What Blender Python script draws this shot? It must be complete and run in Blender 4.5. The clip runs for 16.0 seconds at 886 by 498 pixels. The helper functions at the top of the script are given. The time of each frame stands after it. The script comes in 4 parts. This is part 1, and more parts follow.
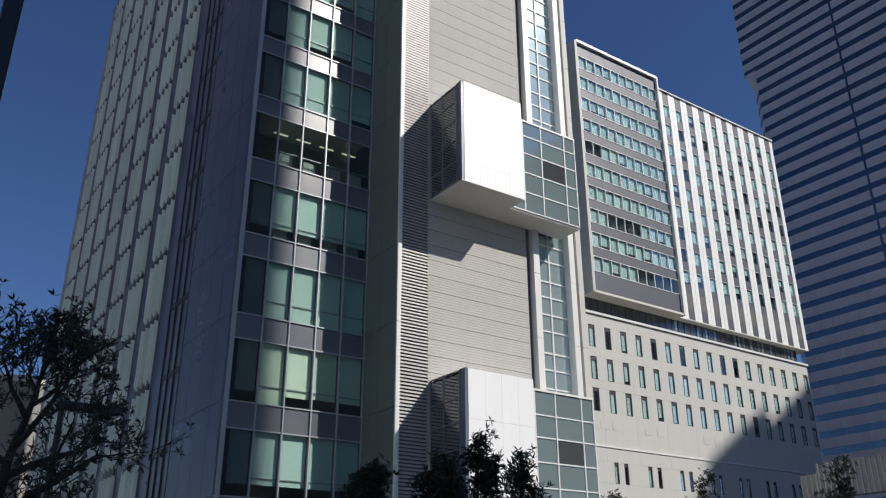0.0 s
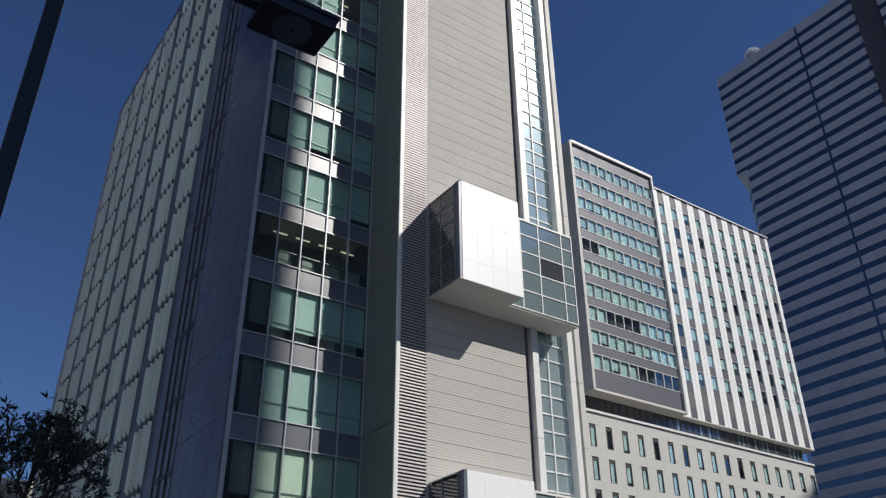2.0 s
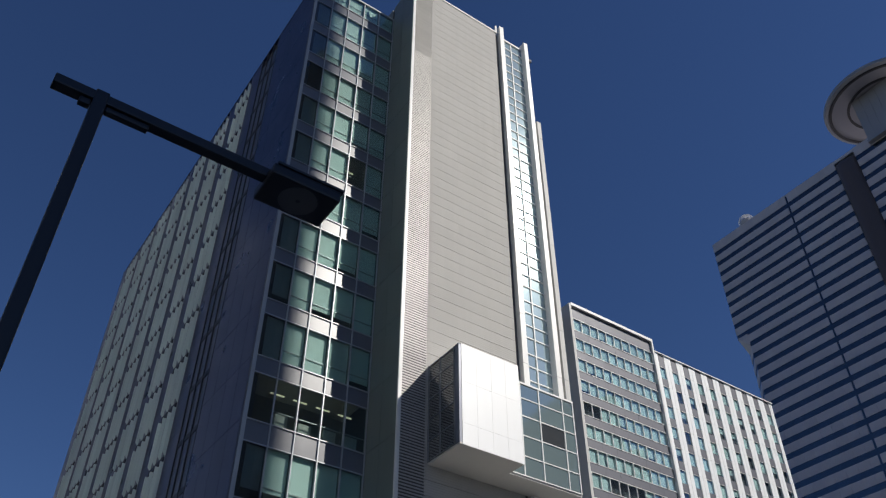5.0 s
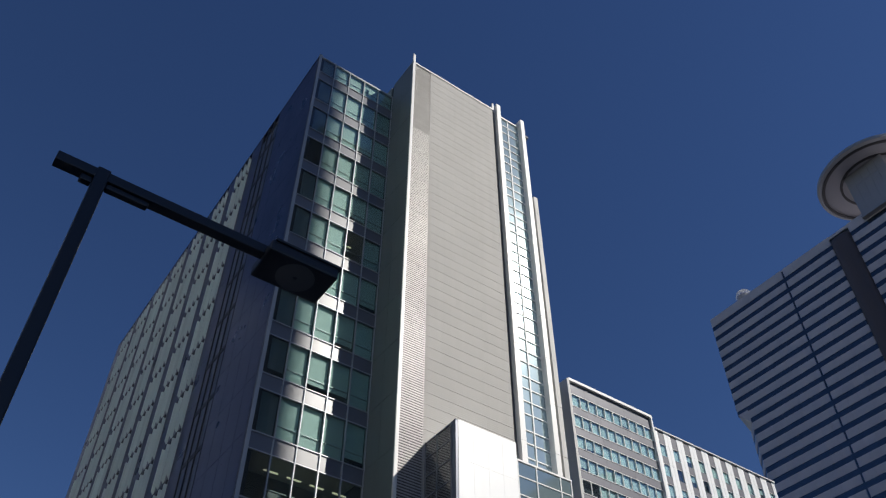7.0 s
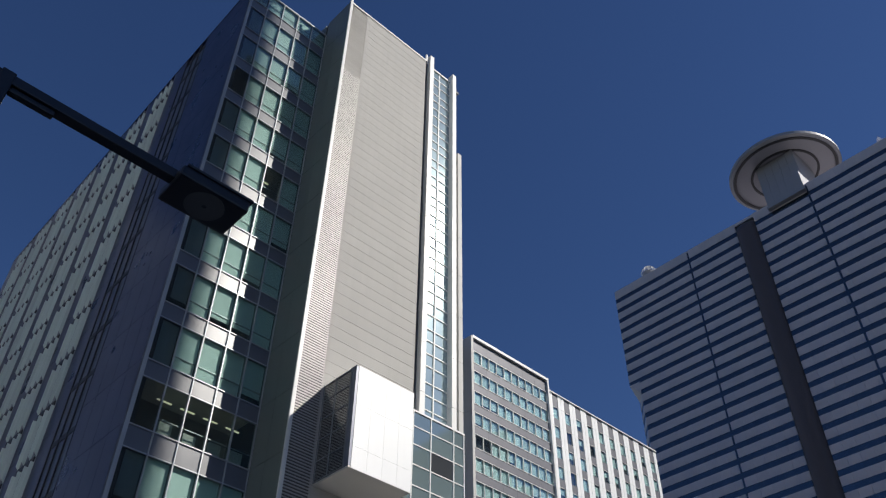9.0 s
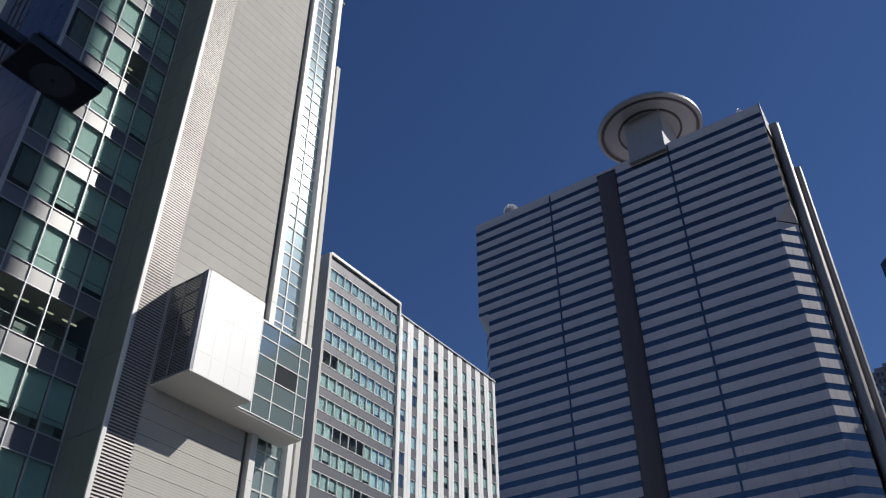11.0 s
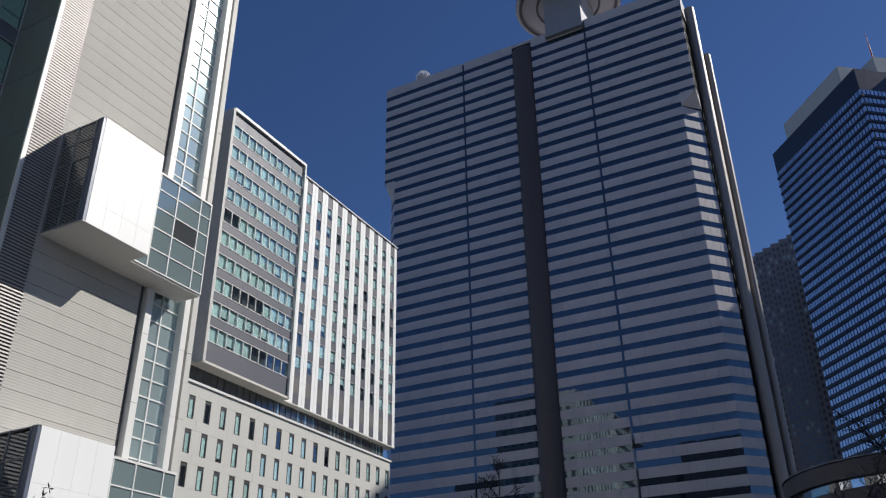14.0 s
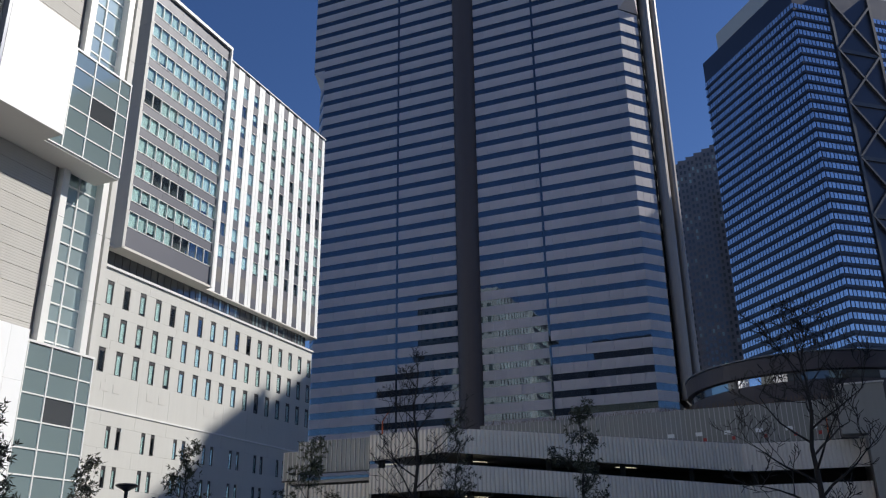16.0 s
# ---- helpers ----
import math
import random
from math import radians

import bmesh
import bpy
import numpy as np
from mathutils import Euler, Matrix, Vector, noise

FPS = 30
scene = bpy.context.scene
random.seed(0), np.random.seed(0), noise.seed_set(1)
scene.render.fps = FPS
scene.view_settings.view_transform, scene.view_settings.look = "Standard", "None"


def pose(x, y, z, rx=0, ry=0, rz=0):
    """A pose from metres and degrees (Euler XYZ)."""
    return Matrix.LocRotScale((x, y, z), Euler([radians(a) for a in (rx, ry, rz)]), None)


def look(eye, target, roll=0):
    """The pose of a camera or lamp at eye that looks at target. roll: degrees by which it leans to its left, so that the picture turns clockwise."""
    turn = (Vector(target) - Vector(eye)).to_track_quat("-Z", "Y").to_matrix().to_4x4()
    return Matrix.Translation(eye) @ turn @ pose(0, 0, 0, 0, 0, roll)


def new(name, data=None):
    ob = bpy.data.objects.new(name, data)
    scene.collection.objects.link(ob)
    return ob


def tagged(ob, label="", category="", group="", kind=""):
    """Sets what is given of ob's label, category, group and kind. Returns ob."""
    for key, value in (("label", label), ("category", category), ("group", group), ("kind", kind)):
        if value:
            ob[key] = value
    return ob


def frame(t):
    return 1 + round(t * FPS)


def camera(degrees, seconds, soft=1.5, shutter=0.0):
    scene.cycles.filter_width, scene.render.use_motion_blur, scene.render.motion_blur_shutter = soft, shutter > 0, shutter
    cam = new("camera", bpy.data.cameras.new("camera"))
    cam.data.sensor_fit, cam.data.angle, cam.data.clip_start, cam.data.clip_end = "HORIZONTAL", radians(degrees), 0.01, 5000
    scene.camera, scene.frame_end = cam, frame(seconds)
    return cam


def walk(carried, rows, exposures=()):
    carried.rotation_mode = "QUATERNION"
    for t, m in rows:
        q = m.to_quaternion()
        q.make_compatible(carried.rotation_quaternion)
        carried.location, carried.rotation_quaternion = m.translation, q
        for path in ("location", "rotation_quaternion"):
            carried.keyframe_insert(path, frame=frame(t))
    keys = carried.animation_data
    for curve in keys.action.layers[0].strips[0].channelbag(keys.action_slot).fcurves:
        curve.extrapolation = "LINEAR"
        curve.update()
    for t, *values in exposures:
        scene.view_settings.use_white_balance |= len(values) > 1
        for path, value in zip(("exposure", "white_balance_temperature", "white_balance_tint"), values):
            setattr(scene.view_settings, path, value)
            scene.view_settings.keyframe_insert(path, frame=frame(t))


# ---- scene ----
cam = camera(55.12, 16.0, soft=1.2)

# fitted path: seconds, eye x y z, yaw, pitch, roll
PATH = [
    (0.0, 0.000, 0.000, 1.600, -34.60, 23.08, 0.19),
    (0.5, -0.003, -0.004, 1.610, -34.61, 25.01, 0.15),
    (1.0, -0.006, -0.007, 1.620, -34.53, 26.76, 0.23),
    (1.5, -0.007, -0.011, 1.627, -34.65, 28.16, 0.20),
    (2.0, -0.010, -0.014, 1.635, -34.64, 29.63, 0.37),
    (2.5, -0.013, -0.018, 1.643, -34.55, 31.31, 0.34),
    (3.0, -0.016, -0.022, 1.652, -34.46, 33.02, 0.15),
    (3.5, -0.020, -0.027, 1.660, -34.39, 34.67, 0.01),
    (4.0, -0.023, -0.032, 1.669, -34.40, 36.46, 0.11),
    (4.5, -0.026, -0.039, 1.678, -34.76, 38.51, -0.06),
    (5.0, -0.029, -0.045, 1.687, -34.94, 40.48, -0.07),
    (5.2, -0.031, -0.048, 1.691, -35.06, 41.28, -0.08),
    (5.7, -0.035, -0.054, 1.699, -35.01, 43.11, -0.09),
    (6.2, -0.039, -0.059, 1.705, -34.84, 44.54, -0.10),
    (6.7, -0.041, -0.062, 1.709, -34.89, 45.38, -0.11),
    (7.3, -0.038, -0.064, 1.709, -35.72, 45.39, -0.12),
    (7.5, -0.036, -0.064, 1.708, -36.11, 45.12, -0.27),
    (8.0, -0.028, -0.066, 1.705, -37.92, 44.40, -0.57),
    (8.5, -0.017, -0.070, 1.701, -40.50, 43.45, -0.76),
    (9.0, -0.005, -0.074, 1.695, -43.39, 42.20, -0.53),
    (9.5, 0.008, -0.079, 1.689, -46.07, 40.87, -0.18),
    (10.0, 0.021, -0.085, 1.683, -49.05, 39.43, -0.17),
    (10.2, 0.026, -0.088, 1.680, -50.28, 38.90, -0.11),
    (10.7, 0.038, -0.096, 1.674, -53.13, 37.64, -0.02),
    (11.2, 0.048, -0.103, 1.669, -55.59, 36.55, 0.20),
    (11.7, 0.056, -0.109, 1.664, -57.47, 35.46, 0.42),
    (12.3, 0.064, -0.111, 1.657, -58.77, 33.95, 0.55),
    (12.5, 0.066, -0.111, 1.654, -58.99, 33.41, 0.74),
    (13.0, 0.072, -0.111, 1.645, -59.64, 31.72, 0.91),
    (13.5, 0.080, -0.113, 1.636, -60.67, 29.82, 0.69),
    (14.0, 0.087, -0.115, 1.626, -61.71, 27.98, 0.77),
    (14.5, 0.095, -0.119, 1.616, -63.01, 26.04, 0.68),
    (15.0, 0.102, -0.123, 1.606, -64.21, 24.16, 0.63),
    (15.5, 0.109, -0.128, 1.596, -65.62, 22.43, 0.69),
    (16.0, 0.115, -0.134, 1.588, -67.12, 20.92, 0.68),
]
walk(cam, [(t, pose(x, y, z, 90 + pitch, roll, yaw)) for t, x, y, z, yaw, pitch, roll in PATH],
     exposures=[(0.0, -0.18), (1.5, -0.28), (3.0, -0.35), (5.0, -0.38), (9.0, -0.29), (12.5, -0.31), (14.5, -0.15), (16.0, 0.05)])

# ---- world and sun ----
SUN_DIR = Vector((0.604 * math.cos(radians(40.5)), -0.797 * math.cos(radians(40.5)), math.sin(radians(40.5)))).normalized()
world = bpy.data.worlds.new("sky")
scene.world = world
world.use_nodes = True
wn = world.node_tree.nodes
sky = wn.new("ShaderNodeTexSky")
sky.sky_type = 'NISHITA'
sky.sun_disc = False
sky.sun_elevation = radians(40.5)
sky.sun_rotation = math.atan2(SUN_DIR.x, SUN_DIR.y)
sky.altitude = 100
sky.air_density, sky.dust_density, sky.ozone_density = 0.9, 0.05, 5.0
tone = wn.new("ShaderNodeHueSaturation")
tone.inputs["Saturation"].default_value = 1.12
tone.inputs["Hue"].default_value = 0.510
world.node_tree.links.new(sky.outputs[0], tone.inputs["Color"])
world.node_tree.links.new(tone.outputs[0], wn["Background"].inputs[0])
wn["Background"].inputs[1].default_value = 0.088
sun_data = bpy.data.lights.new("sun", 'SUN')
sun_data.energy, sun_data.angle, sun_data.color = 5.0, radians(0.53), (1.0, 0.95, 0.87)
sun = new("sun", sun_data)
sun.matrix_world = look(SUN_DIR * 300, (0, 0, 0))


# ---- materials ----
def base_material(name):
    m = bpy.data.materials.new(name)
    m.use_nodes = True
    nt = m.node_tree
    return m, nt, nt.nodes["Principled BSDF"]


def surface(name, color, rough=0.6, metal=0.0, vary=0.1, grain=0.0, scale=0.35, bump=0.0, streak=0.0, island=0.0, spec=0.5):
    """Painted or stone surface: blotches and fine grain, optional vertical streaks and a shift from piece to piece."""
    m, nt, b = base_material(name)
    L, N = nt.links.new, nt.nodes.new
    tc = N("ShaderNodeTexCoord")
    geo = N("ShaderNodeNewGeometry")
    big = N("ShaderNodeTexNoise")
    big.inputs["Scale"].default_value, big.inputs["Detail"].default_value = scale, 5
    L(geo.outputs["Position"], big.inputs["Vector"])
    fine = N("ShaderNodeTexNoise")
    fine.inputs["Scale"].default_value, fine.inputs["Detail"].default_value = 14, 3
    L(geo.outputs["Position"], fine.inputs["Vector"])
    stretch = N("ShaderNodeMapping")
    stretch.inputs["Scale"].default_value = (2.2, 2.2, 0.07)
    L(geo.outputs["Position"], stretch.inputs["Vector"])
    run = N("ShaderNodeTexNoise")
    run.inputs["Scale"].default_value, run.inputs["Detail"].default_value = 1.0, 4
    L(stretch.outputs[0], run.inputs["Vector"])
    info = N("ShaderNodeObjectInfo")

    def weigh(out, amount, prev):
        mul = N("ShaderNodeMath")
        mul.operation = 'MULTIPLY_ADD'
        L(out, mul.inputs[0])
        mul.inputs[1].default_value = amount * 2
        if prev is None:
            mul.inputs[2].default_value = 1 - amount
        else:
            sub = N("ShaderNodeMath")
            sub.operation = 'SUBTRACT'
            L(prev, sub.inputs[0])
            sub.inputs[1].default_value = amount
            L(sub.outputs[0], mul.inputs[2])
        return mul.outputs[0]
    val = weigh(big.outputs["Fac"], vary, None)
    if grain:
        val = weigh(fine.outputs["Fac"], grain, val)
    if streak:
        val = weigh(run.outputs["Fac"], streak, val)
    if island:
        val = weigh(info.outputs["Random"], island, val)
        val = weigh(geo.outputs["Random Per Island"], island, val)
    hsv = N("ShaderNodeHueSaturation")
    hsv.inputs["Color"].default_value = (*color, 1)
    L(val, hsv.inputs["Value"])
    L(hsv.outputs[0], b.inputs["Base Color"])
    b.inputs["Metallic"].default_value = metal
    b.inputs["Specular IOR Level"].default_value = spec
    rr = N("ShaderNodeMapRange")
    rr.inputs["To Min"].default_value, rr.inputs["To Max"].default_value = max(0.02, rough - 0.1), min(1, rough + 0.1)
    L(big.outputs["Fac"], rr.inputs["Value"])
    L(rr.outputs[0], b.inputs["Roughness"])
    if bump:
        bp = N("ShaderNodeBump")
        bp.inputs["Strength"].default_value, bp.inputs["Distance"].default_value = bump, 0.02
        L(fine.outputs["Fac"], bp.inputs["Height"])
        L(bp.outputs[0], b.inputs["Normal"])
    return m


def pane_glass(name, tint, least=0.10, wave=0.004, gloss=(1, 1, 1)):
    """Clear architectural glass: tinted transparency with mirror gloss by Fresnel, each pane slightly bowed."""
    m = bpy.data.materials.new(name)
    m.use_nodes = True
    nt = m.node_tree
    nt.nodes.clear()
    L, N = nt.links.new, nt.nodes.new
    out = N("ShaderNodeOutputMaterial")
    mix = N("ShaderNodeMixShader")
    tr = N("ShaderNodeBsdfTransparent")
    tr.inputs[0].default_value = (*tint, 1)
    gl = N("ShaderNodeBsdfGlossy")
    gl.inputs["Roughness"].default_value = 0.015
    gl.inputs["Color"].default_value = (*gloss, 1)
    lw = N("ShaderNodeLayerWeight")
    lw.inputs["Blend"].default_value = 0.5
    pw = N("ShaderNodeMath")
    pw.operation = 'POWER'
    pw.inputs[1].default_value = 4.5
    L(lw.outputs["Facing"], pw.inputs[0])
    add = N("ShaderNodeMath")
    add.operation, add.use_clamp = 'MULTIPLY_ADD', True
    add.inputs[1].default_value, add.inputs[2].default_value = 0.9 - least, least
    L(pw.outputs[0], add.inputs[0])
    geo = N("ShaderNodeNewGeometry")
    no = N("ShaderNodeTexNoise")
    no.inputs["Scale"].default_value, no.inputs["Detail"].default_value = 0.6, 1
    L(geo.outputs["Position"], no.inputs["Vector"])
    bp = N("ShaderNodeBump")
    bp.inputs["Strength"].default_value, bp.inputs["Distance"].default_value = 1.0, wave
    L(no.outputs["Fac"], bp.inputs["Height"])
    L(bp.outputs[0], gl.inputs["Normal"])
    L(add.outputs[0], mix.inputs[0])
    L(tr.outputs[0], mix.inputs[1])
    L(gl.outputs[0], mix.inputs[2])
    L(mix.outputs[0], out.inputs[0])
    return m


def coated_glass(name, color, rough=0.03, metal=0.75, wave=0.01, island=0.15):
    """Reflective coated curtain-wall glass with nothing to be seen behind it."""
    m, nt, b = base_material(name)
    L, N = nt.links.new, nt.nodes.new
    geo, info = N("ShaderNodeNewGeometry"), N("ShaderNodeObjectInfo")
    add = N("ShaderNodeMath")
    add.operation = 'ADD'
    L(geo.outputs["Random Per Island"], add.inputs[0])
    L(info.outputs["Random"], add.inputs[1])
    mr = N("ShaderNodeMapRange")
    mr.inputs["From Max"].default_value = 2
    mr.inputs["To Min"].default_value, mr.inputs["To Max"].default_value = 1 - island, 1 + island
    L(add.outputs[0], mr.inputs["Value"])
    hsv = N("ShaderNodeHueSaturation")
    hsv.inputs["Color"].default_value = (*color, 1)
    L(mr.outputs[0], hsv.inputs["Value"])
    L(hsv.outputs[0], b.inputs["Base Color"])
    b.inputs["Metallic"].default_value, b.inputs["Roughness"].default_value = metal, rough
    no = N("ShaderNodeTexNoise")
    no.inputs["Scale"].default_value, no.inputs["Detail"].default_value = 0.35, 2
    L(geo.outputs["Position"], no.inputs["Vector"])
    bp = N("ShaderNodeBump")
    bp.inputs["Strength"].default_value, bp.inputs["Distance"].default_value = 1.0, wave
    L(no.outputs["Fac"], bp.inputs["Height"])
    L(bp.outputs[0], b.inputs["Normal"])
    return m


def polished(name, color, rough, metal, spec=0.5):
    """Smooth metal cladding whose sheets are slightly wavy."""
    m = surface(name, color, rough, metal, vary=0.06, streak=0.06, island=0.05, spec=spec)
    nt = m.node_tree
    L, N = nt.links.new, nt.nodes.new
    geo, no, bp = N("ShaderNodeNewGeometry"), N("ShaderNodeTexNoise"), N("ShaderNodeBump")
    mp = N("ShaderNodeMapping")
    mp.inputs["Scale"].default_value = (0.6, 0.6, 0.22)
    no.inputs["Scale"].default_value, no.inputs["Detail"].default_value = 1.0, 2.5
    bp.inputs["Strength"].default_value, bp.inputs["Distance"].default_value = 1.0, 0.014
    L(geo.outputs["Position"], mp.inputs["Vector"])
    L(mp.outputs[0], no.inputs["Vector"])
    L(no.outputs["Fac"], bp.inputs["Height"])
    L(bp.outputs[0], nt.nodes["Principled BSDF"].inputs["Normal"])
    return m


M_WHITE = surface("white_enamel_panel", (0.84, 0.85, 0.86), 0.45, vary=0.03, grain=0.01, streak=0.03, island=0.012)
M_FIN = surface("white_painted_metal", (0.72, 0.72, 0.71), 0.45, vary=0.05, streak=0.05)
M_WFIN = surface("pale_green_enamel_fin", (0.76, 0.84, 0.79), 0.35, vary=0.08, streak=0.08, island=0.08)
M_MULL = surface("silver_grey_mullion", (0.36, 0.38, 0.40), 0.4, 0.3, vary=0.06, streak=0.05)
M_BEIGE = surface("beige_ribbed_panel", (0.45, 0.436, 0.412), 0.7, vary=0.04, grain=0.02, streak=0.05, island=0.02)
M_SLAT = surface("grey_aluminium_slat", (0.50, 0.49, 0.475), 0.5, 0.2, vary=0.06, island=0.03)
# near-black: the darkness of unlit depths is put into this colour
M_PAINTED_DARK = surface("painted_darkness", (0.03, 0.032, 0.036), 0.8, vary=0.2)
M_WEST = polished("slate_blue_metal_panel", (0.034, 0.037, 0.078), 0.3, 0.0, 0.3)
M_PIER = surface("grey_green_metal_panel", (0.135, 0.165, 0.165), 0.35, 0.1, vary=0.06, streak=0.07, island=0.05)
M_SPAN = surface("grey_spandrel_glass", (0.085, 0.095, 0.12), 0.34, vary=0.08, island=0.05, spec=0.95)
M_SOFFIT = surface("off_white_soffit", (0.62, 0.60, 0.56), 0.7, vary=0.05, streak=0.02)
M_BLINDW = surface("cream_blind", (0.86, 0.90, 0.80), 0.9, vary=0.05, island=0.06)
M_BLIND = surface("pale_green_blind", (0.60, 0.72, 0.72), 0.9, vary=0.06, island=0.12)
# interior dimness is put into this colour
M_ROOM = surface("painted_dim_interior", (0.16, 0.17, 0.16), 0.9, vary=0.15)
M_CEIL = surface("office_ceiling", (0.45, 0.46, 0.44), 0.9, vary=0.08)
M_GLASS = pane_glass("green_tinted_glass", (0.80, 0.89, 0.89), 0.14)
M_GLASST = pane_glass("grey_green_office_glass", (0.74, 0.83, 0.80), 0.08)
M_GLASSDK = pane_glass("dark_tinted_glass", (0.58, 0.63, 0.64), 0.07)
M_PODGL = coated_glass("grey_green_coated_glass", (0.37, 0.48, 0.49), 0.06, 0.6, 0.006, 0.10)
M_PODDK = coated_glass("smoked_glass", (0.15, 0.16, 0.17), 0.05, 0.6, 0.006, 0.10)
M_STRIPGL = coated_glass("sky_reflecting_glass", (0.52, 0.65, 0.67), 0.10, 0.6, 0.012, 0.08)
M_MIDWALL = surface("pale_precast_concrete", (0.555, 0.555, 0.535), 0.8, vary=0.05, grain=0.03, streak=0.05, bump=0.1)
M_MIDFRAME = surface("light_grey_box_cladding", (0.55, 0.545, 0.525), 0.6, vary=0.05, streak=0.06)
M_MIDGREY = surface("mid_grey_spandrel_panel", (0.082, 0.087, 0.115), 0.5, 0.1, vary=0.06, island=0.03)
M_MIDDK = surface("dark_grey_louvre_panel", (0.12, 0.115, 0.115), 0.6, vary=0.08)
M_DKFRAME = surface("charcoal_window_frame", (0.05, 0.05, 0.055), 0.5, 0.2, vary=0.1)
M_BLUECLAD = surface("silver_blue_granite_panel", (0.545, 0.505, 0.53), 0.42, 0.0, vary=0.05, grain=0.03, island=0.03, spec=0.4)
M_BLUEGL = coated_glass("deep_blue_reflective_glass", (0.12, 0.152, 0.182), 0.02, 0.9, 0.004, 0.14)
M_BLUEPIER = surface("dark_grey_granite_pier", (0.085, 0.068, 0.07), 0.5, vary=0.1, grain=0.05, streak=0.08)
M_TUBE = surface("brushed_steel_tube", (0.30, 0.275, 0.265), 0.38, 0.25, vary=0.05, streak=0.05)
M_DISC = surface("grey_helipad_cladding", (0.31, 0.31, 0.335), 0.5, 0.1, vary=0.06, streak=0.04)
M_F1DARK = surface("dark_bronze_curtain_wall", (0.045, 0.05, 0.075), 0.35, 0.3, vary=0.1)
M_F1GL = coated_glass("silver_blue_window_glass", (0.66, 0.68, 0.74), 0.05, 0.9, 0.03, 0.25)
M_WESTGL = coated_glass("silver_mirror_glass", (0.9, 0.93, 0.93), 0.06, 0.9, 0.02, 0.2)
M_BAYGL = coated_glass("smoked_bay_glass", (0.25, 0.26, 0.27), 0.02, 0.75, 0.003, 0.06)
M_POST = surface("blue_grey_metal_post", (0.12, 0.14, 0.20), 0.4, 0.1, vary=0.06)
M_STALK = surface("dry_brown_stalk", (0.16, 0.11, 0.07), 0.9, vary=0.3, scale=4)
M_RED = surface("red_plate", (0.45, 0.05, 0.04), 0.5, vary=0.1)
M_PENT = surface("pale_grey_plant_cladding", (0.50, 0.50, 0.50), 0.6, vary=0.06, streak=0.04)
M_F1GREY = surface("grey_brace_steel", (0.20, 0.21, 0.23), 0.5, 0.3, vary=0.08)
M_BRACE = surface("dark_brace_steel", (0.075, 0.08, 0.095), 0.5, 0.3, vary=0.08)
M_F2 = surface("brown_grey_tile_cladding", (0.30, 0.262, 0.265), 0.7, vary=0.08, grain=0.04)
M_CURVE = surface("dark_plum_stone", (0.085, 0.072, 0.08), 0.5, vary=0.1)
M_CORR = surface("white_corrugated_steel", (0.76, 0.71, 0.66), 0.5, 0.05, vary=0.05, streak=0.1)
M_CONC = surface("raw_grey_concrete", (0.34, 0.33, 0.31), 0.85, vary=0.1, grain=0.05, streak=0.1, bump=0.3)
M_ASPHALT = surface("asphalt", (0.05, 0.05, 0.052), 0.9, vary=0.2, grain=0.2, bump=0.4)
M_PAVE = surface("grey_paving", (0.28, 0.27, 0.26), 0.85, vary=0.1, grain=0.08, bump=0.3)
M_POLE = surface("black_painted_steel", (0.022, 0.022, 0.026), 0.4, 0.3, vary=0.15, grain=0.05)
M_LENS = surface("dull_lamp_lens", (0.10, 0.10, 0.10), 0.2, vary=0.1)
M_BARK = surface("dark_bark", (0.03, 0.025, 0.022), 0.9, vary=0.3, grain=0.3, scale=6, bump=0.8)
M_LEAF = surface("evergreen_leaf", (0.022, 0.028, 0.014), 0.4, vary=0.25, scale=3, island=0.25, spec=0.35)
M_LEAF2 = surface("olive_leaf", (0.05, 0.055, 0.024), 0.45, vary=0.25, scale=3, island=0.3)
M_ORANGE = surface("orange_paint", (0.60, 0.12, 0.03), 0.5, vary=0.1)
M_ROOF = surface("grey_roof_membrane", (0.25, 0.25, 0.25), 0.9, vary=0.1)

m_tube_light, _nt, _b = base_material("office_tube_light")
_b.inputs["Base Color"].default_value = (0.9, 0.85, 0.7, 1)
_b.inputs["Emission Color"].default_value = (1.0, 0.88, 0.62, 1)
_b.inputs["Emission Strength"].default_value = 0.8

m_mesh = bpy.data.materials.new("perforated_mesh")
m_mesh.use_nodes = True
_nt = m_mesh.node_tree
_b = _nt.nodes["Principled BSDF"]
_b.inputs["Base Color"].default_value = (0.42, 0.42, 0.40, 1)
_b.inputs["Roughness"].default_value = 0.55
_tr = _nt.nodes.new("ShaderNodeBsdfTransparent")
_mx = _nt.nodes.new("ShaderNodeMixShader")
_mx.inputs[0].default_value = 0.62
_nt.links.new(_tr.outputs[0], _mx.inputs[1])
_nt.links.new(_b.outputs[0], _mx.inputs[2])
_nt.links.new(_mx.outputs[0], _nt.nodes["Material Output"].inputs[0])


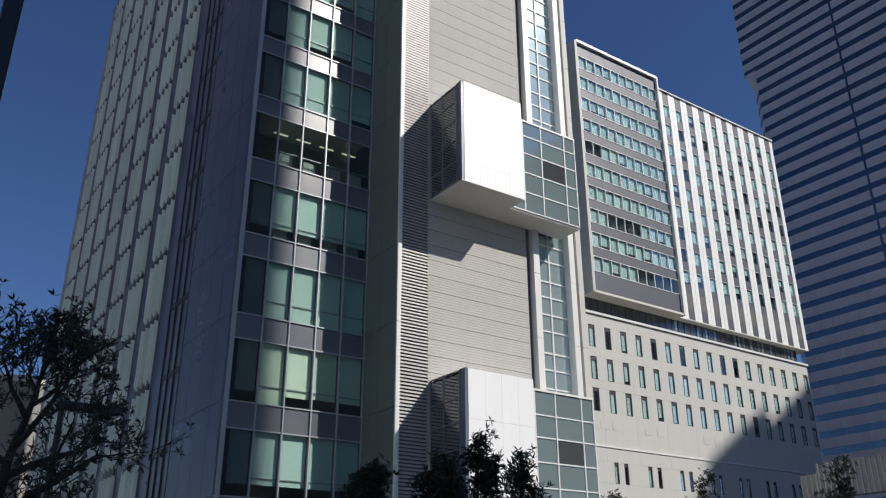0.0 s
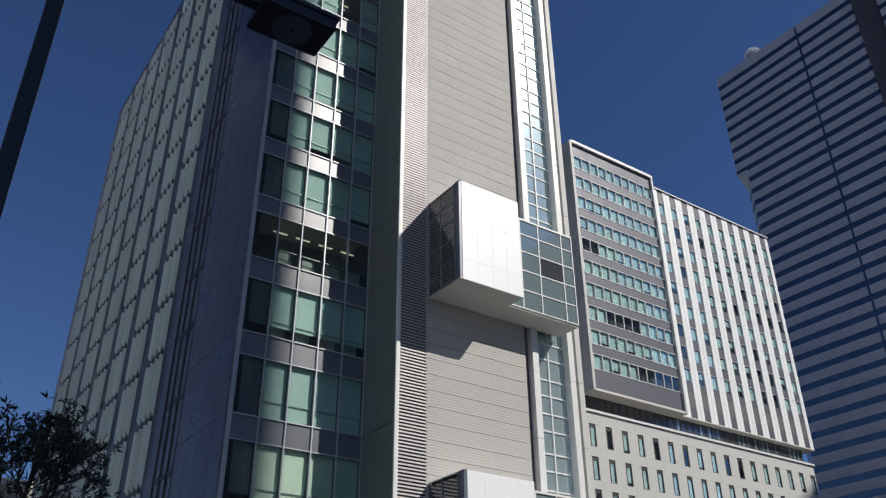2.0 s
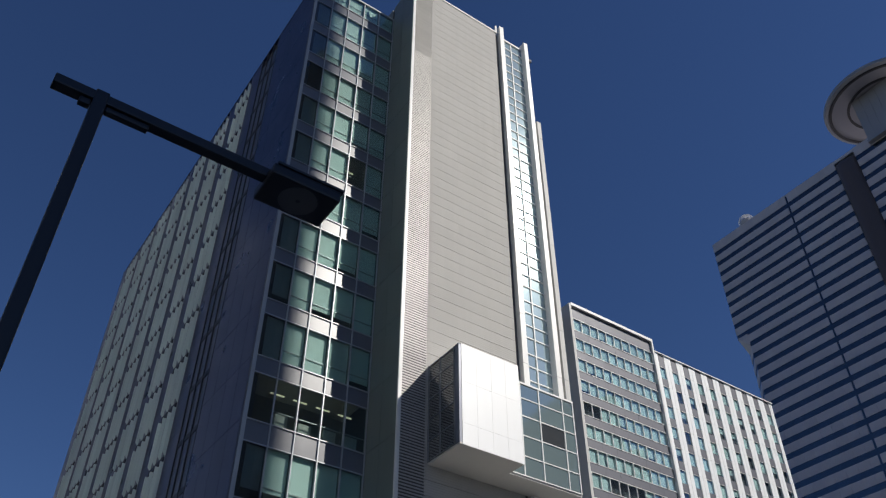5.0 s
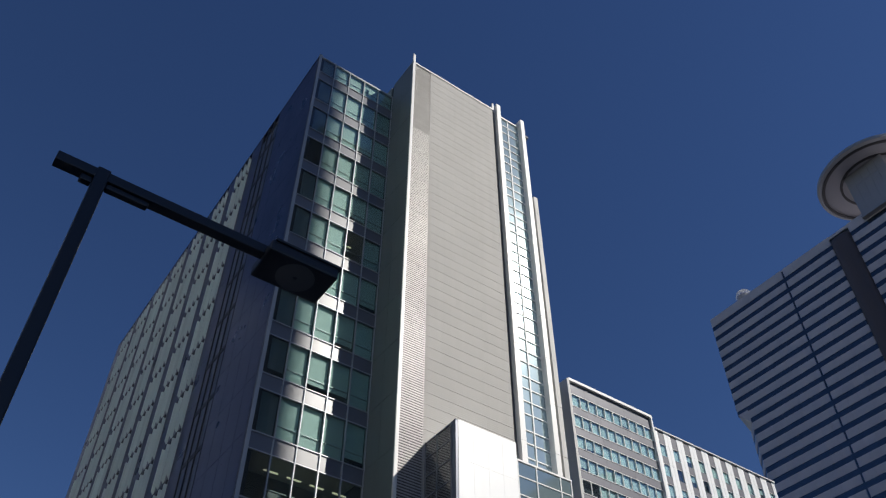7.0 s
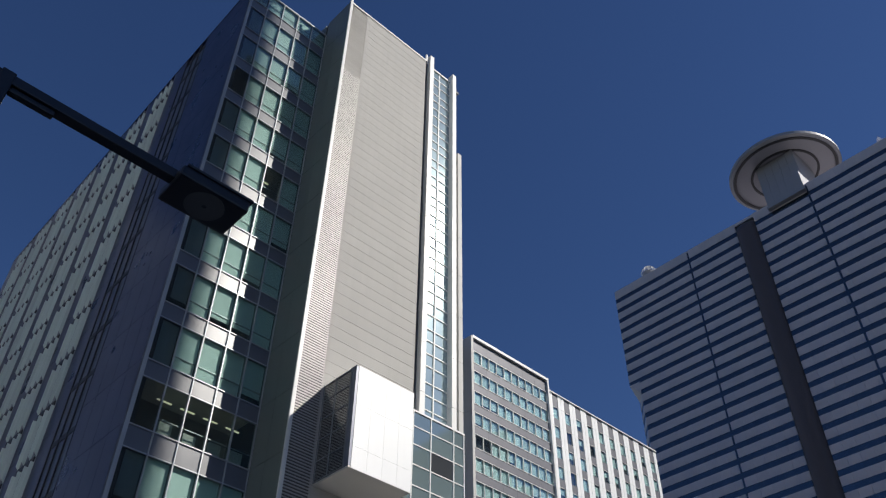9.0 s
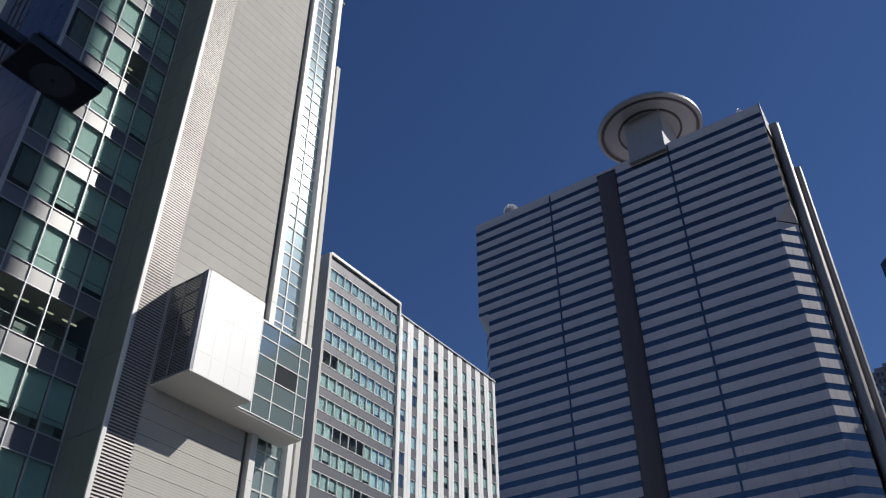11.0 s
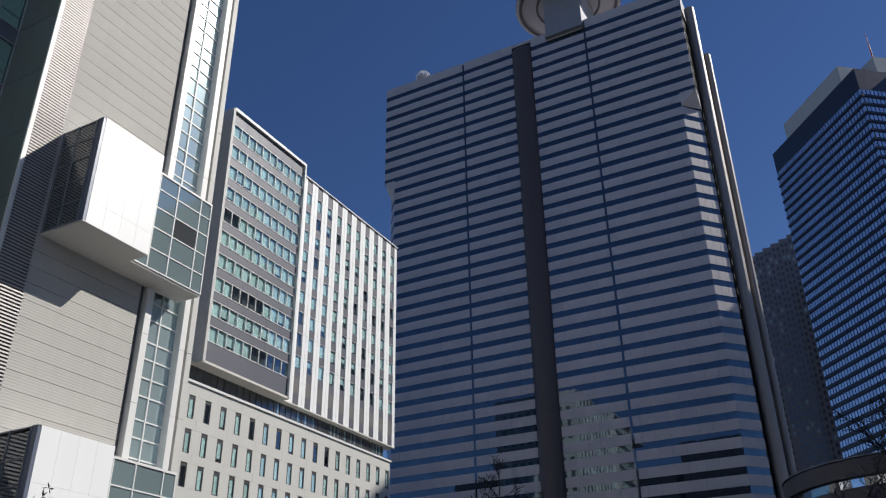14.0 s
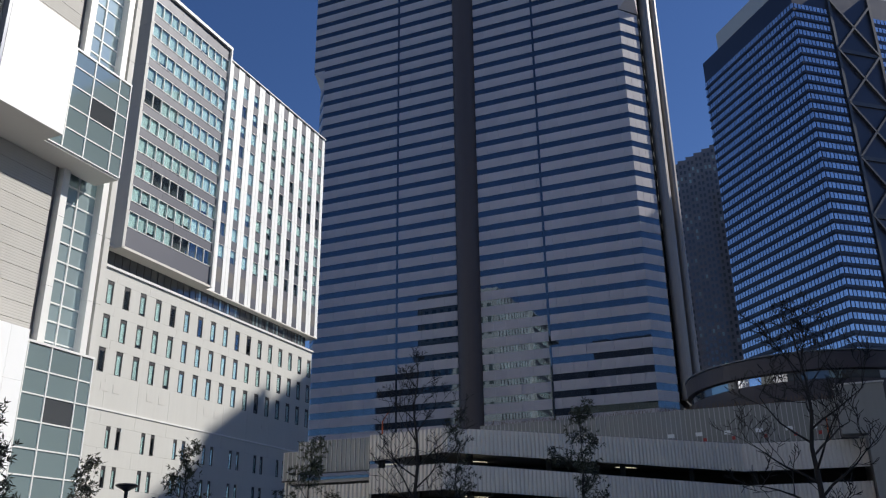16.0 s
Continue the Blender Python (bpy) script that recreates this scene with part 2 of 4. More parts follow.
# ---- builders ----
class Shape:
    """Collects boxes and other solids, then becomes one mesh."""

    def __init__(self):
        self.v, self.f = [], []

    def box(self, x0, x1, y0, y1, z0, z1):
        n = len(self.v)
        self.v += [(x, y, z) for z in (z0, z1) for y in (y0, y1) for x in (x0, x1)]
        self.f += [tuple(n + i for i in q) for q in
                   ((0, 2, 3, 1), (4, 5, 7, 6), (0, 1, 5, 4), (2, 6, 7, 3), (0, 4, 6, 2), (1, 3, 7, 5))]
        return self

    def prism(self, poly, z0, z1):
        """Upright prism over a plan polygon given anticlockwise."""
        n, k = len(self.v), len(poly)
        self.v += [(x, y, z0) for x, y in poly] + [(x, y, z1) for x, y in poly]
        self.f += [tuple(n + i for i in reversed(range(k))), tuple(n + k + i for i in range(k))]
        self.f += [(n + i, n + (i + 1) % k, n + k + (i + 1) % k, n + k + i) for i in range(k)]
        return self

    def beam(self, a, b, w, h, up=(0, 0, 1)):
        """Box from a to b, w wide and h high."""
        a, b, up = Vector(a), Vector(b), Vector(up)
        d = (b - a).normalized()
        s = d.cross(up).normalized() * (w / 2)
        t = s.normalized().cross(d) * (h / 2)
        n = len(self.v)
        self.v += [tuple(p + i * s + j * t) for p in (a, b) for i, j in ((-1, -1), (1, -1), (1, 1), (-1, 1))]
        self.f += [tuple(n + i for i in q) for q in
                   ((0, 1, 2, 3), (7, 6, 5, 4), (0, 4, 5, 1), (1, 5, 6, 2), (2, 6, 7, 3), (3, 7, 4, 0))]
        return self

    def tube(self, a, b, ra, rb=None, seg=16, cap=True):
        a, b = Vector(a), Vector(b)
        rb = ra if rb is None else rb
        d = (b - a).normalized()
        s = d.orthogonal().normalized()
        t = d.cross(s)
        n = len(self.v)
        for p, r in ((a, ra), (b, rb)):
            self.v += [tuple(p + r * (math.cos(i * math.tau / seg) * s + math.sin(i * math.tau / seg) * t)) for i in range(seg)]
        self.f += [(n + i, n + (i + 1) % seg, n + seg + (i + 1) % seg, n + seg + i) for i in range(seg)]
        if cap:
            self.f += [tuple(n + i for i in reversed(range(seg))), tuple(n + seg + i for i in range(seg))]
        return self

    def lathe(self, cx, cy, prof, seg=48):
        """Solid of revolution about an upright axis; prof is a closed ring of (r, z)."""
        n, k = len(self.v), len(prof)
        for i in range(seg):
            a = i * math.tau / seg
            self.v += [(cx + r * math.cos(a), cy + r * math.sin(a), z) for r, z in prof]
        for i in range(seg):
            j = (i + 1) % seg
            self.f += [(n + i * k + q, n + j * k + q, n + j * k + (q + 1) % k, n + i * k + (q + 1) % k) for q in range(k)]
        return self

    def mesh(self, name, mat):
        me = bpy.data.meshes.new(name)
        me.from_pydata(self.v, [], self.f)
        me.materials.append(mat)
        me.update()
        return me


def thing(name, at, label, category, group="", kind=""):
    ob = new(name)
    ob.location = at
    ob.empty_display_size = 0.5
    return tagged(ob, label, category, group, kind)


def own(ob, parent):
    ob.parent = parent
    ob.matrix_parent_inverse = Matrix.Translation(-Vector(parent.location))
    return ob


def part(name, shape, mat, parent, label=""):
    """One mesh under a thing or under a part."""
    ob = new(name, shape.mesh(name, mat))
    own(ob, parent)
    if label:
        ob["label"] = label
    return ob


def piece(name, me, at, parent, shadow=True):
    """A repeat that shares the mesh me, at a place."""
    ob = new(name, me)
    ob.location = at
    own(ob, parent)
    if not shadow:
        ob.visible_shadow = False
    return ob


def bar(name, x0, x1, y0, y1, z0, z1, mat, parent, label=""):
    return part(name, Shape().box(x0, x1, y0, y1, z0, z1), mat, parent, label)


_cache = {}


def unit(name, sx, sy, sz, mat):
    """Shared box mesh of that size, its low corner at the origin."""
    key = (name, round(sx, 3), round(sy, 3), round(sz, 3), mat.name)
    if key not in _cache:
        _cache[key] = Shape().box(0, sx, 0, sy, 0, sz).mesh(name, mat)
    return _cache[key]


rnd = random.Random(7)

# ---- ground ----
ground = tagged(new("ground", Shape().box(-1500, 1500, -1500, 1500, -0.5, 0).mesh("ground", M_ASPHALT)),
                "dark grey asphalt street between the towers", "ground", kind="structure")
pavement = tagged(new("pavement", Shape().box(-6, 58, -4, 33, 0.004, 0.15).mesh("pavement", M_PAVE)),
                  "grey paved forecourt with a low kerb", "pavement", kind="structure")

# storey joints of the main tower
LEVELS = [2.05, 6.55, 11.05, 15.55, 20.03, 24.5] + [24.5 + 4.06 * k for k in range(1, 11)]
ROOF_A, ROOF_B = 67.4, 69.3
CX, CY = 14.36, 39.47          # corner of the wing with the dark side
BX, BY = 22.05, 36.20          # corner of the wing with the beige front

tower = thing("office_tower", (24, 60, 0), "tall office tower with beige ribbed front and dark metal side", "building")

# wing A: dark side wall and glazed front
# dark-coloured box stands for unlit rooms behind the glass
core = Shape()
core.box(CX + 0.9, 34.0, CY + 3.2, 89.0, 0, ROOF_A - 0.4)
part("core", core, M_ROOM, tower, "core painted dark to stand for the unlit interior")
bar("roof", CX + 0.2, BX, CY + 0.2, 89.5, ROOF_A - 0.4, ROOF_A - 0.1, M_ROOF, tower, "grey flat roof")
bar("corner_post", CX, CX + 0.24, CY - 0.05, CY + 0.2, 0, ROOF_A + 0.25, M_MULL, tower, "silver corner trim")
bar("parapet_cap", CX + 0.24, BX, CY - 0.06, CY + 0.25, ROOF_A - 0.18, ROOF_A, M_MULL, tower)

COLS = [14.60, 16.02, 17.50, 19.02, 20.53, 22.02]
for x in COLS[1:-1]:
    bar("mullion", x - 0.035, x + 0.035, CY - 0.09, CY + 0.12, 0, ROOF_A - 0.18, M_MULL, tower)
bar("mullion", 21.97, BX - 0.003, CY - 0.05, CY + 0.12, 0, ROOF_A - 0.18, M_MULL, tower)
for i, z in enumerate(LEVELS):
    top = LEVELS[i + 1] if i + 1 < len(LEVELS) else ROOF_A - 0.18
    sp = top - (1.32 if top - z > 4.2 else 1.12)
    if i + 1 == len(LEVELS):
        sp = top
    bar("transom", CX + 0.24, BX - 0.003, CY - 0.07, CY + 0.1, z - 0.032, z + 0.032, M_MULL, tower)
    if sp < top:
        bar("transom", CX + 0.24, BX - 0.003, CY - 0.07, CY + 0.1, sp - 0.032, sp + 0.032, M_MULL, tower)
    bar("floor_slab", CX + 0.3, BX, CY + 0.25, CY + 3.2, z - 0.5, z - 0.05, M_CEIL, tower, "pale office ceiling slab")
    for c in range(5):
        x0, x1 = COLS[c], COLS[c + 1]
        piece("window_pane", unit("window_pane", x1 - x0, 0.03, sp - z, M_GLASSDK if c == 0 else M_GLASST),
              (x0, CY, z), tower, shadow=False)
        if sp < top:
            piece("spandrel_panel", unit("spandrel_panel", x1 - x0, 0.05, top - sp, M_SPAN), (x0, CY, sp), tower)
        drop = {1: 0.8, 3: 1.0, 4: 0.78, 5: 0.0}.get(i, rnd.choice((0.8, 0.82, 0.97, 1.0, 1.0, 1.0)))
        if i > 6 and rnd.random() < 0.08:
            drop = 0.0
        if drop:
            h = (sp - z) * drop
            piece("blind", unit("blind", x1 - x0 - 0.12, 0.02, h, M_BLINDW if i == 2 else M_BLIND), (x0 + 0.06, CY + 0.18, sp - h), tower)
        if drop < 0.5 and c:
            piece("ceiling_light", unit("ceiling_light", 0.9, 0.12, 0.05, m_tube_light), (x0 + 0.3, CY + 1.4, sp + 0.02 - 0.12), tower)
    bar("guard_rail", COLS[1] + 0.04, COLS[-1] - 0.06, CY + 0.11, CY + 0.15, z + 0.92, z + 0.97, M_MULL, tower, "thin guard rail behind the glass")
    if i in (4, 5):
        for x in (16.4, 17.9, 19.5, 20.9):
            piece("office_shelf", unit("office_shelf", 0.8, 0.35, 0.9 + 0.3 * rnd.random(), M_CEIL), (x, CY + 0.5, z), tower)

# dark side wall facing west: panels and recessed window slots
slots = [(46.9, 50.4)] + [(52.45 + 5.15 * k, 55.35 + 5.15 * k) for k in range(7)]
solid = []
edge = CY
for a, b in slots:
    solid.append((edge, a))
    edge = b
solid.append((edge, 89.5))
# near-black backing stands in for the shade inside the slots
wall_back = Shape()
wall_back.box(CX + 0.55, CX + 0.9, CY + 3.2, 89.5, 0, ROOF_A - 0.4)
part("wall", wall_back, M_PAINTED_DARK, tower, "backing wall painted dark as shade behind the window slots")
far_end = Shape().box(CX + 0.05, 34, 89.5, 89.8, 0, ROOF_A)
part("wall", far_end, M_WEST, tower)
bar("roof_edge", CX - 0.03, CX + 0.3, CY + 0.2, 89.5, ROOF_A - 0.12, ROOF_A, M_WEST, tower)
for s, (a, b) in enumerate(solid):
    n = 4 if s == 0 else 1
    w = (b - a) / n
    for i in range(-1, len(LEVELS)):
        z = 0 if i < 0 else LEVELS[i]
        top = LEVELS[i + 1] if i + 1 < len(LEVELS) else ROOF_A - 0.12
        if top - z < 0.5:
            continue
        for k in range(n):
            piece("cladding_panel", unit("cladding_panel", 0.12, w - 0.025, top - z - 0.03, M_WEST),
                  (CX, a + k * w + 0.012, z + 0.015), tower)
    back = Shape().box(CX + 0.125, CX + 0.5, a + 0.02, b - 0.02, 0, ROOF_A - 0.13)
    part("wall", back, M_PAINTED_DARK, tower)
far_fins = Shape()


def deep_fin(shape, x, y, zb, zt):
    """Blade standing proud of the wall, its foot cut on the slant."""
    n = len(shape.v)
    shape.v += [(x + dx, y + dy, z) for dy in (-0.045, 0.045) for dx, z in ((0.0, zb), (0.0, zt), (-0.22, zt), (-0.22, zb + 0.28))]
    shape.f += [tuple(n + i for i in q) for q in ((0, 1, 2, 3), (7, 6, 5, 4), (0, 4, 5, 1), (1, 5, 6, 2), (2, 6, 7, 3), (3, 7, 4, 0))]
    return shape


fin_mesh = {}
# first slot's shade is put into darker mullions and panes, without fins
for s, (a, b) in enumerate(slots):
    for q in range(4):
        y = a + (b - a) * q / 3 + (0.06 if q == 0 else -0.06 if q == 3 else 0)
        bar("mullion", CX - 0.02, CX + 0.14, y - 0.05, y + 0.05, 0, ROOF_A - 0.13, M_MULL if s > 0 else M_DKFRAME, tower)
        for i, z in enumerate(LEVELS):
            zb = z - 1.02
            zt = (LEVELS[i + 1] if i + 1 < len(LEVELS) else ROOF_A) - 1.45
            if s == 0:
                continue
            if s < 5:
                key = round(zt - zb, 3)
                if key not in fin_mesh:
                    fin_mesh[key] = deep_fin(Shape(), 0, 0, 0, zt - zb).mesh("fin", M_WFIN)
                piece("fin", fin_mesh[key], (CX - 0.024, y, zb), tower)
            else:
                deep_fin(far_fins, CX - 0.024, y, zb, zt)
    for i, z in enumerate(LEVELS):
        bar("transom", CX - 0.12 if s > 0 else CX + 0.02, CX + 0.2, a + 0.12, b - 0.12, z - 1.42, z - 1.05, M_DKFRAME, tower, "dark slot transom")
        zb = z - 1.05
        zt = (LEVELS[i + 1] if i + 1 < len(LEVELS) else ROOF_A) - 1.4
        for q in range(3):
            y0, y1 = a + (b - a) * q / 3 + 0.06, a + (b - a) * (q + 1) / 3 - 0.06
            piece("window_pane", unit("window_pane", 0.03, y1 - y0, zt - zb, M_GLASS if s else M_SPAN), (CX + 0.07, y0, zb), tower, shadow=False)
            if s > 0 and rnd.random() < 0.75:
                h = (zt - zb) * rnd.choice((1, 1, 0.7, 0.5))
                piece("blind", unit("blind", 0.02, y1 - y0, h, M_BLIND), (CX + 0.2, y0, zt - h), tower)

tagged(part("fin", far_fins, M_WFIN, tower, "pale vertical window fins"), kind="stuff")

# wing B: side wall, white fin, louvre strip, beige front
for i in range(-1, len(LEVELS)):
    z = 0 if i < 0 else LEVELS[i]
    top = LEVELS[i + 1] if i + 1 < len(LEVELS) else ROOF_B
    if top - z < 0.4:
        continue
    for a, b in ((BY + 0.004, 37.92), (37.92, CY - 0.06)):
        piece("side_panel", unit("side_panel", 0.1, b - a - 0.02, top - z - 0.03, M_PIER), (BX, a + 0.01, z + 0.015), tower)
bar("wall", BX + 0.104, BX + 0.2, BY + 0.25, CY + 6, 0, ROOF_B - 0.05, M_PAINTED_DARK, tower)
bar("wall", BX, BX + 0.1, CY + 0.3, 60, ROOF_A, ROOF_B, M_PIER, tower)
bar("roof", BX + 0.2, 36.0, BY + 0.5, 60, ROOF_B - 0.5, ROOF_B - 0.2, M_ROOF, tower, "grey flat roof")
bar("wall", BX + 0.2, 31.0, BY + 0.25, BY + 0.5, 0, ROOF_B - 0.5, M_PAINTED_DARK, tower)
for i in range(-1, len(LEVELS)):
    z = 0 if i < 0 else LEVELS[i]
    top = LEVELS[i + 1] if i + 1 < len(LEVELS) else ROOF_B + 1.1
    bar("edge_fin", BX - 0.02, BX + 0.22, BY - 0.12, BY, z + 0.01, top - 0.01, M_FIN, tower, "white vertical edge fin")
bar("parapet_cap", BX + 0.22, 31.35, BY - 0.05, BY + 0.3, ROOF_B - 0.2, ROOF_B, M_FIN, tower, "white parapet cap")
bar("parapet_cap", 31.95, 34.55, BY + 0.2, BY + 0.5, ROOF_B - 0.2, ROOF_B, M_FIN, tower)
bar("parapet_post", 31.2, 31.36, BY - 0.05, BY + 0.1, ROOF_B, ROOF_B + 0.9, M_FIN, tower)

# beige front panels, ribbed
PX = [24.06, 26.58, 28.93, 31.20]


def ribbed(width, height):
    """Panel whose face carries shallow horizontal ribs."""
    s = Shape()
    prof, n = [], 6
    for k in range(n):
        z = height * k / n
        prof += [(0.007, z + 0.008), (0.0, z + 0.035), (0.0, z + height / n - 0.035), (0.007, z + height / n - 0.008)]
    m = len(prof)
    s.v = [(x, d, z) for x in (0, width) for d, z in prof] + [(x, 0.08, z) for x in (0, width) for z in (0, height)]
    s.f = [(q, m + q, m + q + 1, q + 1) for q in range(m - 1)]
    s.f += [(2 * m, 2 * m + 2, m, 0), (m - 1, 2 * m - 1, 2 * m + 3, 2 * m + 1)]
    return s


PANEL_H = 0.915
rib_mesh = [ribbed(PX[c + 1] - PX[c] - 0.012, PANEL_H - 0.009).mesh("ribbed_panel", M_BEIGE) for c in range(3)]
rest_panels = Shape()
z = 0.3
while z < ROOF_B - 0.3:
    for c in range(3):
        if z < 69:
            h = min(PANEL_H, ROOF_B - 0.2 - z)
            if h > PANEL_H - 0.01:
                piece("ribbed_panel", rib_mesh[c], (PX[c] + 0.01, BY, z), tower)
            else:
                rest_panels.box(PX[c] + 0.01, PX[c + 1] - 0.01, BY, BY + 0.08, z, z + h - 0.02)
    z += PANEL_H
part("ribbed_panel", rest_panels, M_BEIGE, tower)
bar("backing", PX[0], PX[3], BY + 0.085, BY + 0.24, 0, ROOF_B - 0.25, M_BEIGE, tower)
bar("reveal", 31.2, 31.5, BY + 0.15, BY + 0.5, 0, ROOF_B - 0.2, M_MIDDK, tower, "dark shadow gap beside the front")

# louvre strip
slat = Shape()
slat.v = [(x, y, zz) for x in (0, 1.82) for y, zz in ((0, 0.0), (0, 0.085), (0.12, 0.135), (0.12, 0.115), (0.03, 0.0))]
slat.f = [(0, 5, 6, 1), (1, 6, 7, 2), (3, 8, 9, 4), (4, 9, 5, 0), (2, 7, 8, 3), (0, 1, 2, 3, 4), (9, 8, 7, 6, 5)]
bar("backing", BX + 0.21, PX[0], BY + 0.13, BY + 0.24, 0, ROOF_B - 0.25, M_MIDDK, tower)
slat_mesh = slat.mesh("louvre_slat", M_SLAT)
rest_slats = Shape()
z = 5.0
while z < ROOF_B - 0.35:
    if z < 59.5:
        piece("louvre_slat", slat_mesh, (BX + 0.21, BY + 0.005, z), tower)
    else:
        rest_slats.box(BX + 0.21, BX + 2.03, BY + 0.005, BY + 0.1, z, z + 0.06)
    z += 0.186
tagged(part("louvre_slats", rest_slats, M_SLAT, tower), kind="stuff")

# glazed strip and fins at the end of the front
bar("wall", 31.5, 35.6, BY + 0.62, BY + 0.9, 0, ROOF_B - 0.2, M_PAINTED_DARK, tower)
for x0, x1, y0, top in ((31.56, 32.02, BY - 0.25, ROOF_B + 0.9), (34.55, 34.98, BY - 0.2, ROOF_B + 0.75), (35.2, 35.62, BY - 0.2, 59.0)):
    zz = 0.0
    while zz < top:
        t2 = min(zz + 4.06, top)
        bar("strip_fin", x0, x1, y0, BY + 0.62, zz + 0.012, t2 - 0.012, M_FIN if x0 < 35 else M_MIDFRAME, tower, "white vertical fin beside the glazed strip")
        zz = t2
bar("mullion", 33.18, 33.27, BY + 0.24, BY + 0.4, 0, ROOF_B - 0.2, M_FIN, tower)
z = 0.93
step = (1.02, 1.35, 1.06, 1.12)
k = 0
while z < ROOF_B - 0.3:
    h = min(step[k % 4], ROOF_B - 0.2 - z)
    bar("transom", 32.02, 34.55, BY + 0.26, BY + 0.4, z - 0.045, z + 0.045, M_FIN, tower)
    for x0, x1 in ((32.02, 33.18), (33.27, 34.55)):
        piece("window_pane", unit("window_pane", x1 - x0, 0.04, h, M_STRIPGL), (x0, BY + 0.33, z), tower)
    z += h
    k += 1
bar("wall", 35.62, 36.0, BY + 0.5, 60, 0, 59.0, M_MIDFRAME, tower)


# projecting bays
def bay(z0, z1, levels, cuts):
    b = thing("projecting_bay", (28, BY, z0), "white box bay with glazed side, projecting from the tower front", "bay window", "bays on the tower front")
    f, g = 33.1, 34.4
    # body coloured near-black so the bay looks unlit behind its panes
    bar("body", 24.42, 28.55, f + 0.1, BY - 0.01, z0 + 0.12, z1 - 0.06, M_PAINTED_DARK, b)
    bar("soffit", 24.22, 28.6, f + 0.02, BY - 0.01, z0, z0 + 0.11, M_SOFFIT, b, "off-white soffit")
    bar("soffit", 28.61, 34.04, g + 0.03, BY - 0.01, z0, z0 + 0.11, M_SOFFIT, b, "off-white soffit")
    bar("roof_slab", 24.22, 28.6, f + 0.02, BY - 0.06, z1 - 0.06, z1, M_FIN, b)
    bar("roof_slab", 28.61, 34.1, g - 0.05, BY - 0.06, z1 - 0.16, z1 - 0.04, M_FIN, b)
    xs = [24.38 + (28.6 - 24.38) * q / 4 for q in range(5)]
    for q in range(4):
        for a, c in cuts:
            piece("white_panel", unit("white_panel", xs[q + 1] - xs[q] - 0.008, 0.09, c - a - 0.008, M_WHITE), (xs[q] + 0.006, f, a + 0.006), b)
    bar("return_wall", 28.5, 28.6, f + 0.095, g, z0 + 0.12, z1 - 0.07, M_WHITE, b)
    bar("corner_post", 24.2, 24.37, f + 0.02, f + 0.42, z0 + 0.115, z1, M_POST, b, "blue-grey corner post")
    for y in (f + 0.45, 34.95, BY - 0.07):
        bar("mullion", 24.16, 24.26, y - 0.04, y + 0.04, z0 + 0.115, z1 - 0.065, M_F1GREY, b)
    for z, zt in zip(levels[:-1], levels[1:]):
        bar("transom", 24.17, 24.26, f + 0.45, BY - 0.03, z - 0.035, z + 0.035, M_F1GREY, b)
        for a, c in ((f + 0.49, 34.91), (34.99, BY - 0.11)):
            piece("window_pane", unit("window_pane", 0.04, c - a, zt - z - 0.07, M_BAYGL), (24.2, a, z + 0.035), b)
    bar("glazed_core", 28.62, 33.97, g + 0.14, BY - 0.015, z0 + 0.12, z1 - 0.17, M_PAINTED_DARK, b)
    gx = [28.63, 29.72, 31.2, 33.13, 34.02]
    for x in gx[1:]:
        bar("mullion", x - 0.035, x + 0.035, g - 0.06, g + 0.1, z0 + 0.115, z1 - 0.17, M_FIN, b)
    for k2, (z, zt) in enumerate(zip(levels[:-1], levels[1:])):
        bar("transom", 28.62, 34.05, g - 0.05, g + 0.1, z - 0.035, z + 0.035, M_FIN, b)
        for q in range(4):
            dark = q == 2 and k2 == len(levels) - 4
            piece("window_pane", unit("window_pane", gx[q + 1] - gx[q] - 0.07, 0.04, zt - z - 0.07, M_PODDK if dark else M_PODGL),
                  (gx[q] + 0.035, g, z + 0.035), b)
        piece("window_pane", unit("window_pane", 0.04, BY - g - 0.2, zt - z - 0.07, M_PODGL), (33.99, g + 0.12, z + 0.035), b)
    return b


bay(23.15, 29.6, [23.3, 24.55, 25.88, 27.2, 28.42, 29.4], ((23.16, 24.47), (24.47, 27.07), (27.07, 29.6)))
bay(0.2, 12.7, [0.4, 1.9, 3.4, 4.9, 6.2, 7.45, 8.75, 10.05, 11.25, 12.5], ((0.2, 2.6), (2.6, 5.0), (5.0, 7.6), (7.6, 10.2), (10.2, 12.7)))

# ---- mid-rise block behind ----
MY = 84.4
mid = thing("mid_rise_building", (110, 95, 0), "pale mid-rise block with white and grey striped upper floors", "building")
# lower wall with openings
cols = [83.8 + 3.23 * k for k in range(-2, 17)]
RX = 137.0
rows_hi = [(z, z + 3.3) for z in (27.1, 31.65, 36.4)]
pair_x = [86.9 + 6.68 * k for k in range(-1, 8)]
rows_lo = [(7.4, 10.2), (12.4, 15.2), (17.4, 20.3)]


def pierced(parent, x0, x1, z0, z1, holes, mat):
    """Bands of precast panels round a row of equal openings, each its own piece."""
    holes = sorted(h for h in holes if h[0] > x0 and h[1] < x1)
    e = x0
    for a, b in holes + [(x1, x1)]:
        if a - e > 0.02:
            bar("precast_panel", e + 0.004, a - 0.004, MY, MY + 0.35, z0, z1, mat, parent)
        e = b


def panel_row(parent, x0, x1, z0, z1, w, mat):
    n = max(1, round((x1 - x0) / w))
    for k in range(n):
        piece("precast_panel", unit("precast_panel", (x1 - x0) / n - 0.02, 0.35, z1 - z0 - 0.02, mat),
              (x0 + (x1 - x0) * k / n + 0.01, MY, z0 + 0.01), parent)


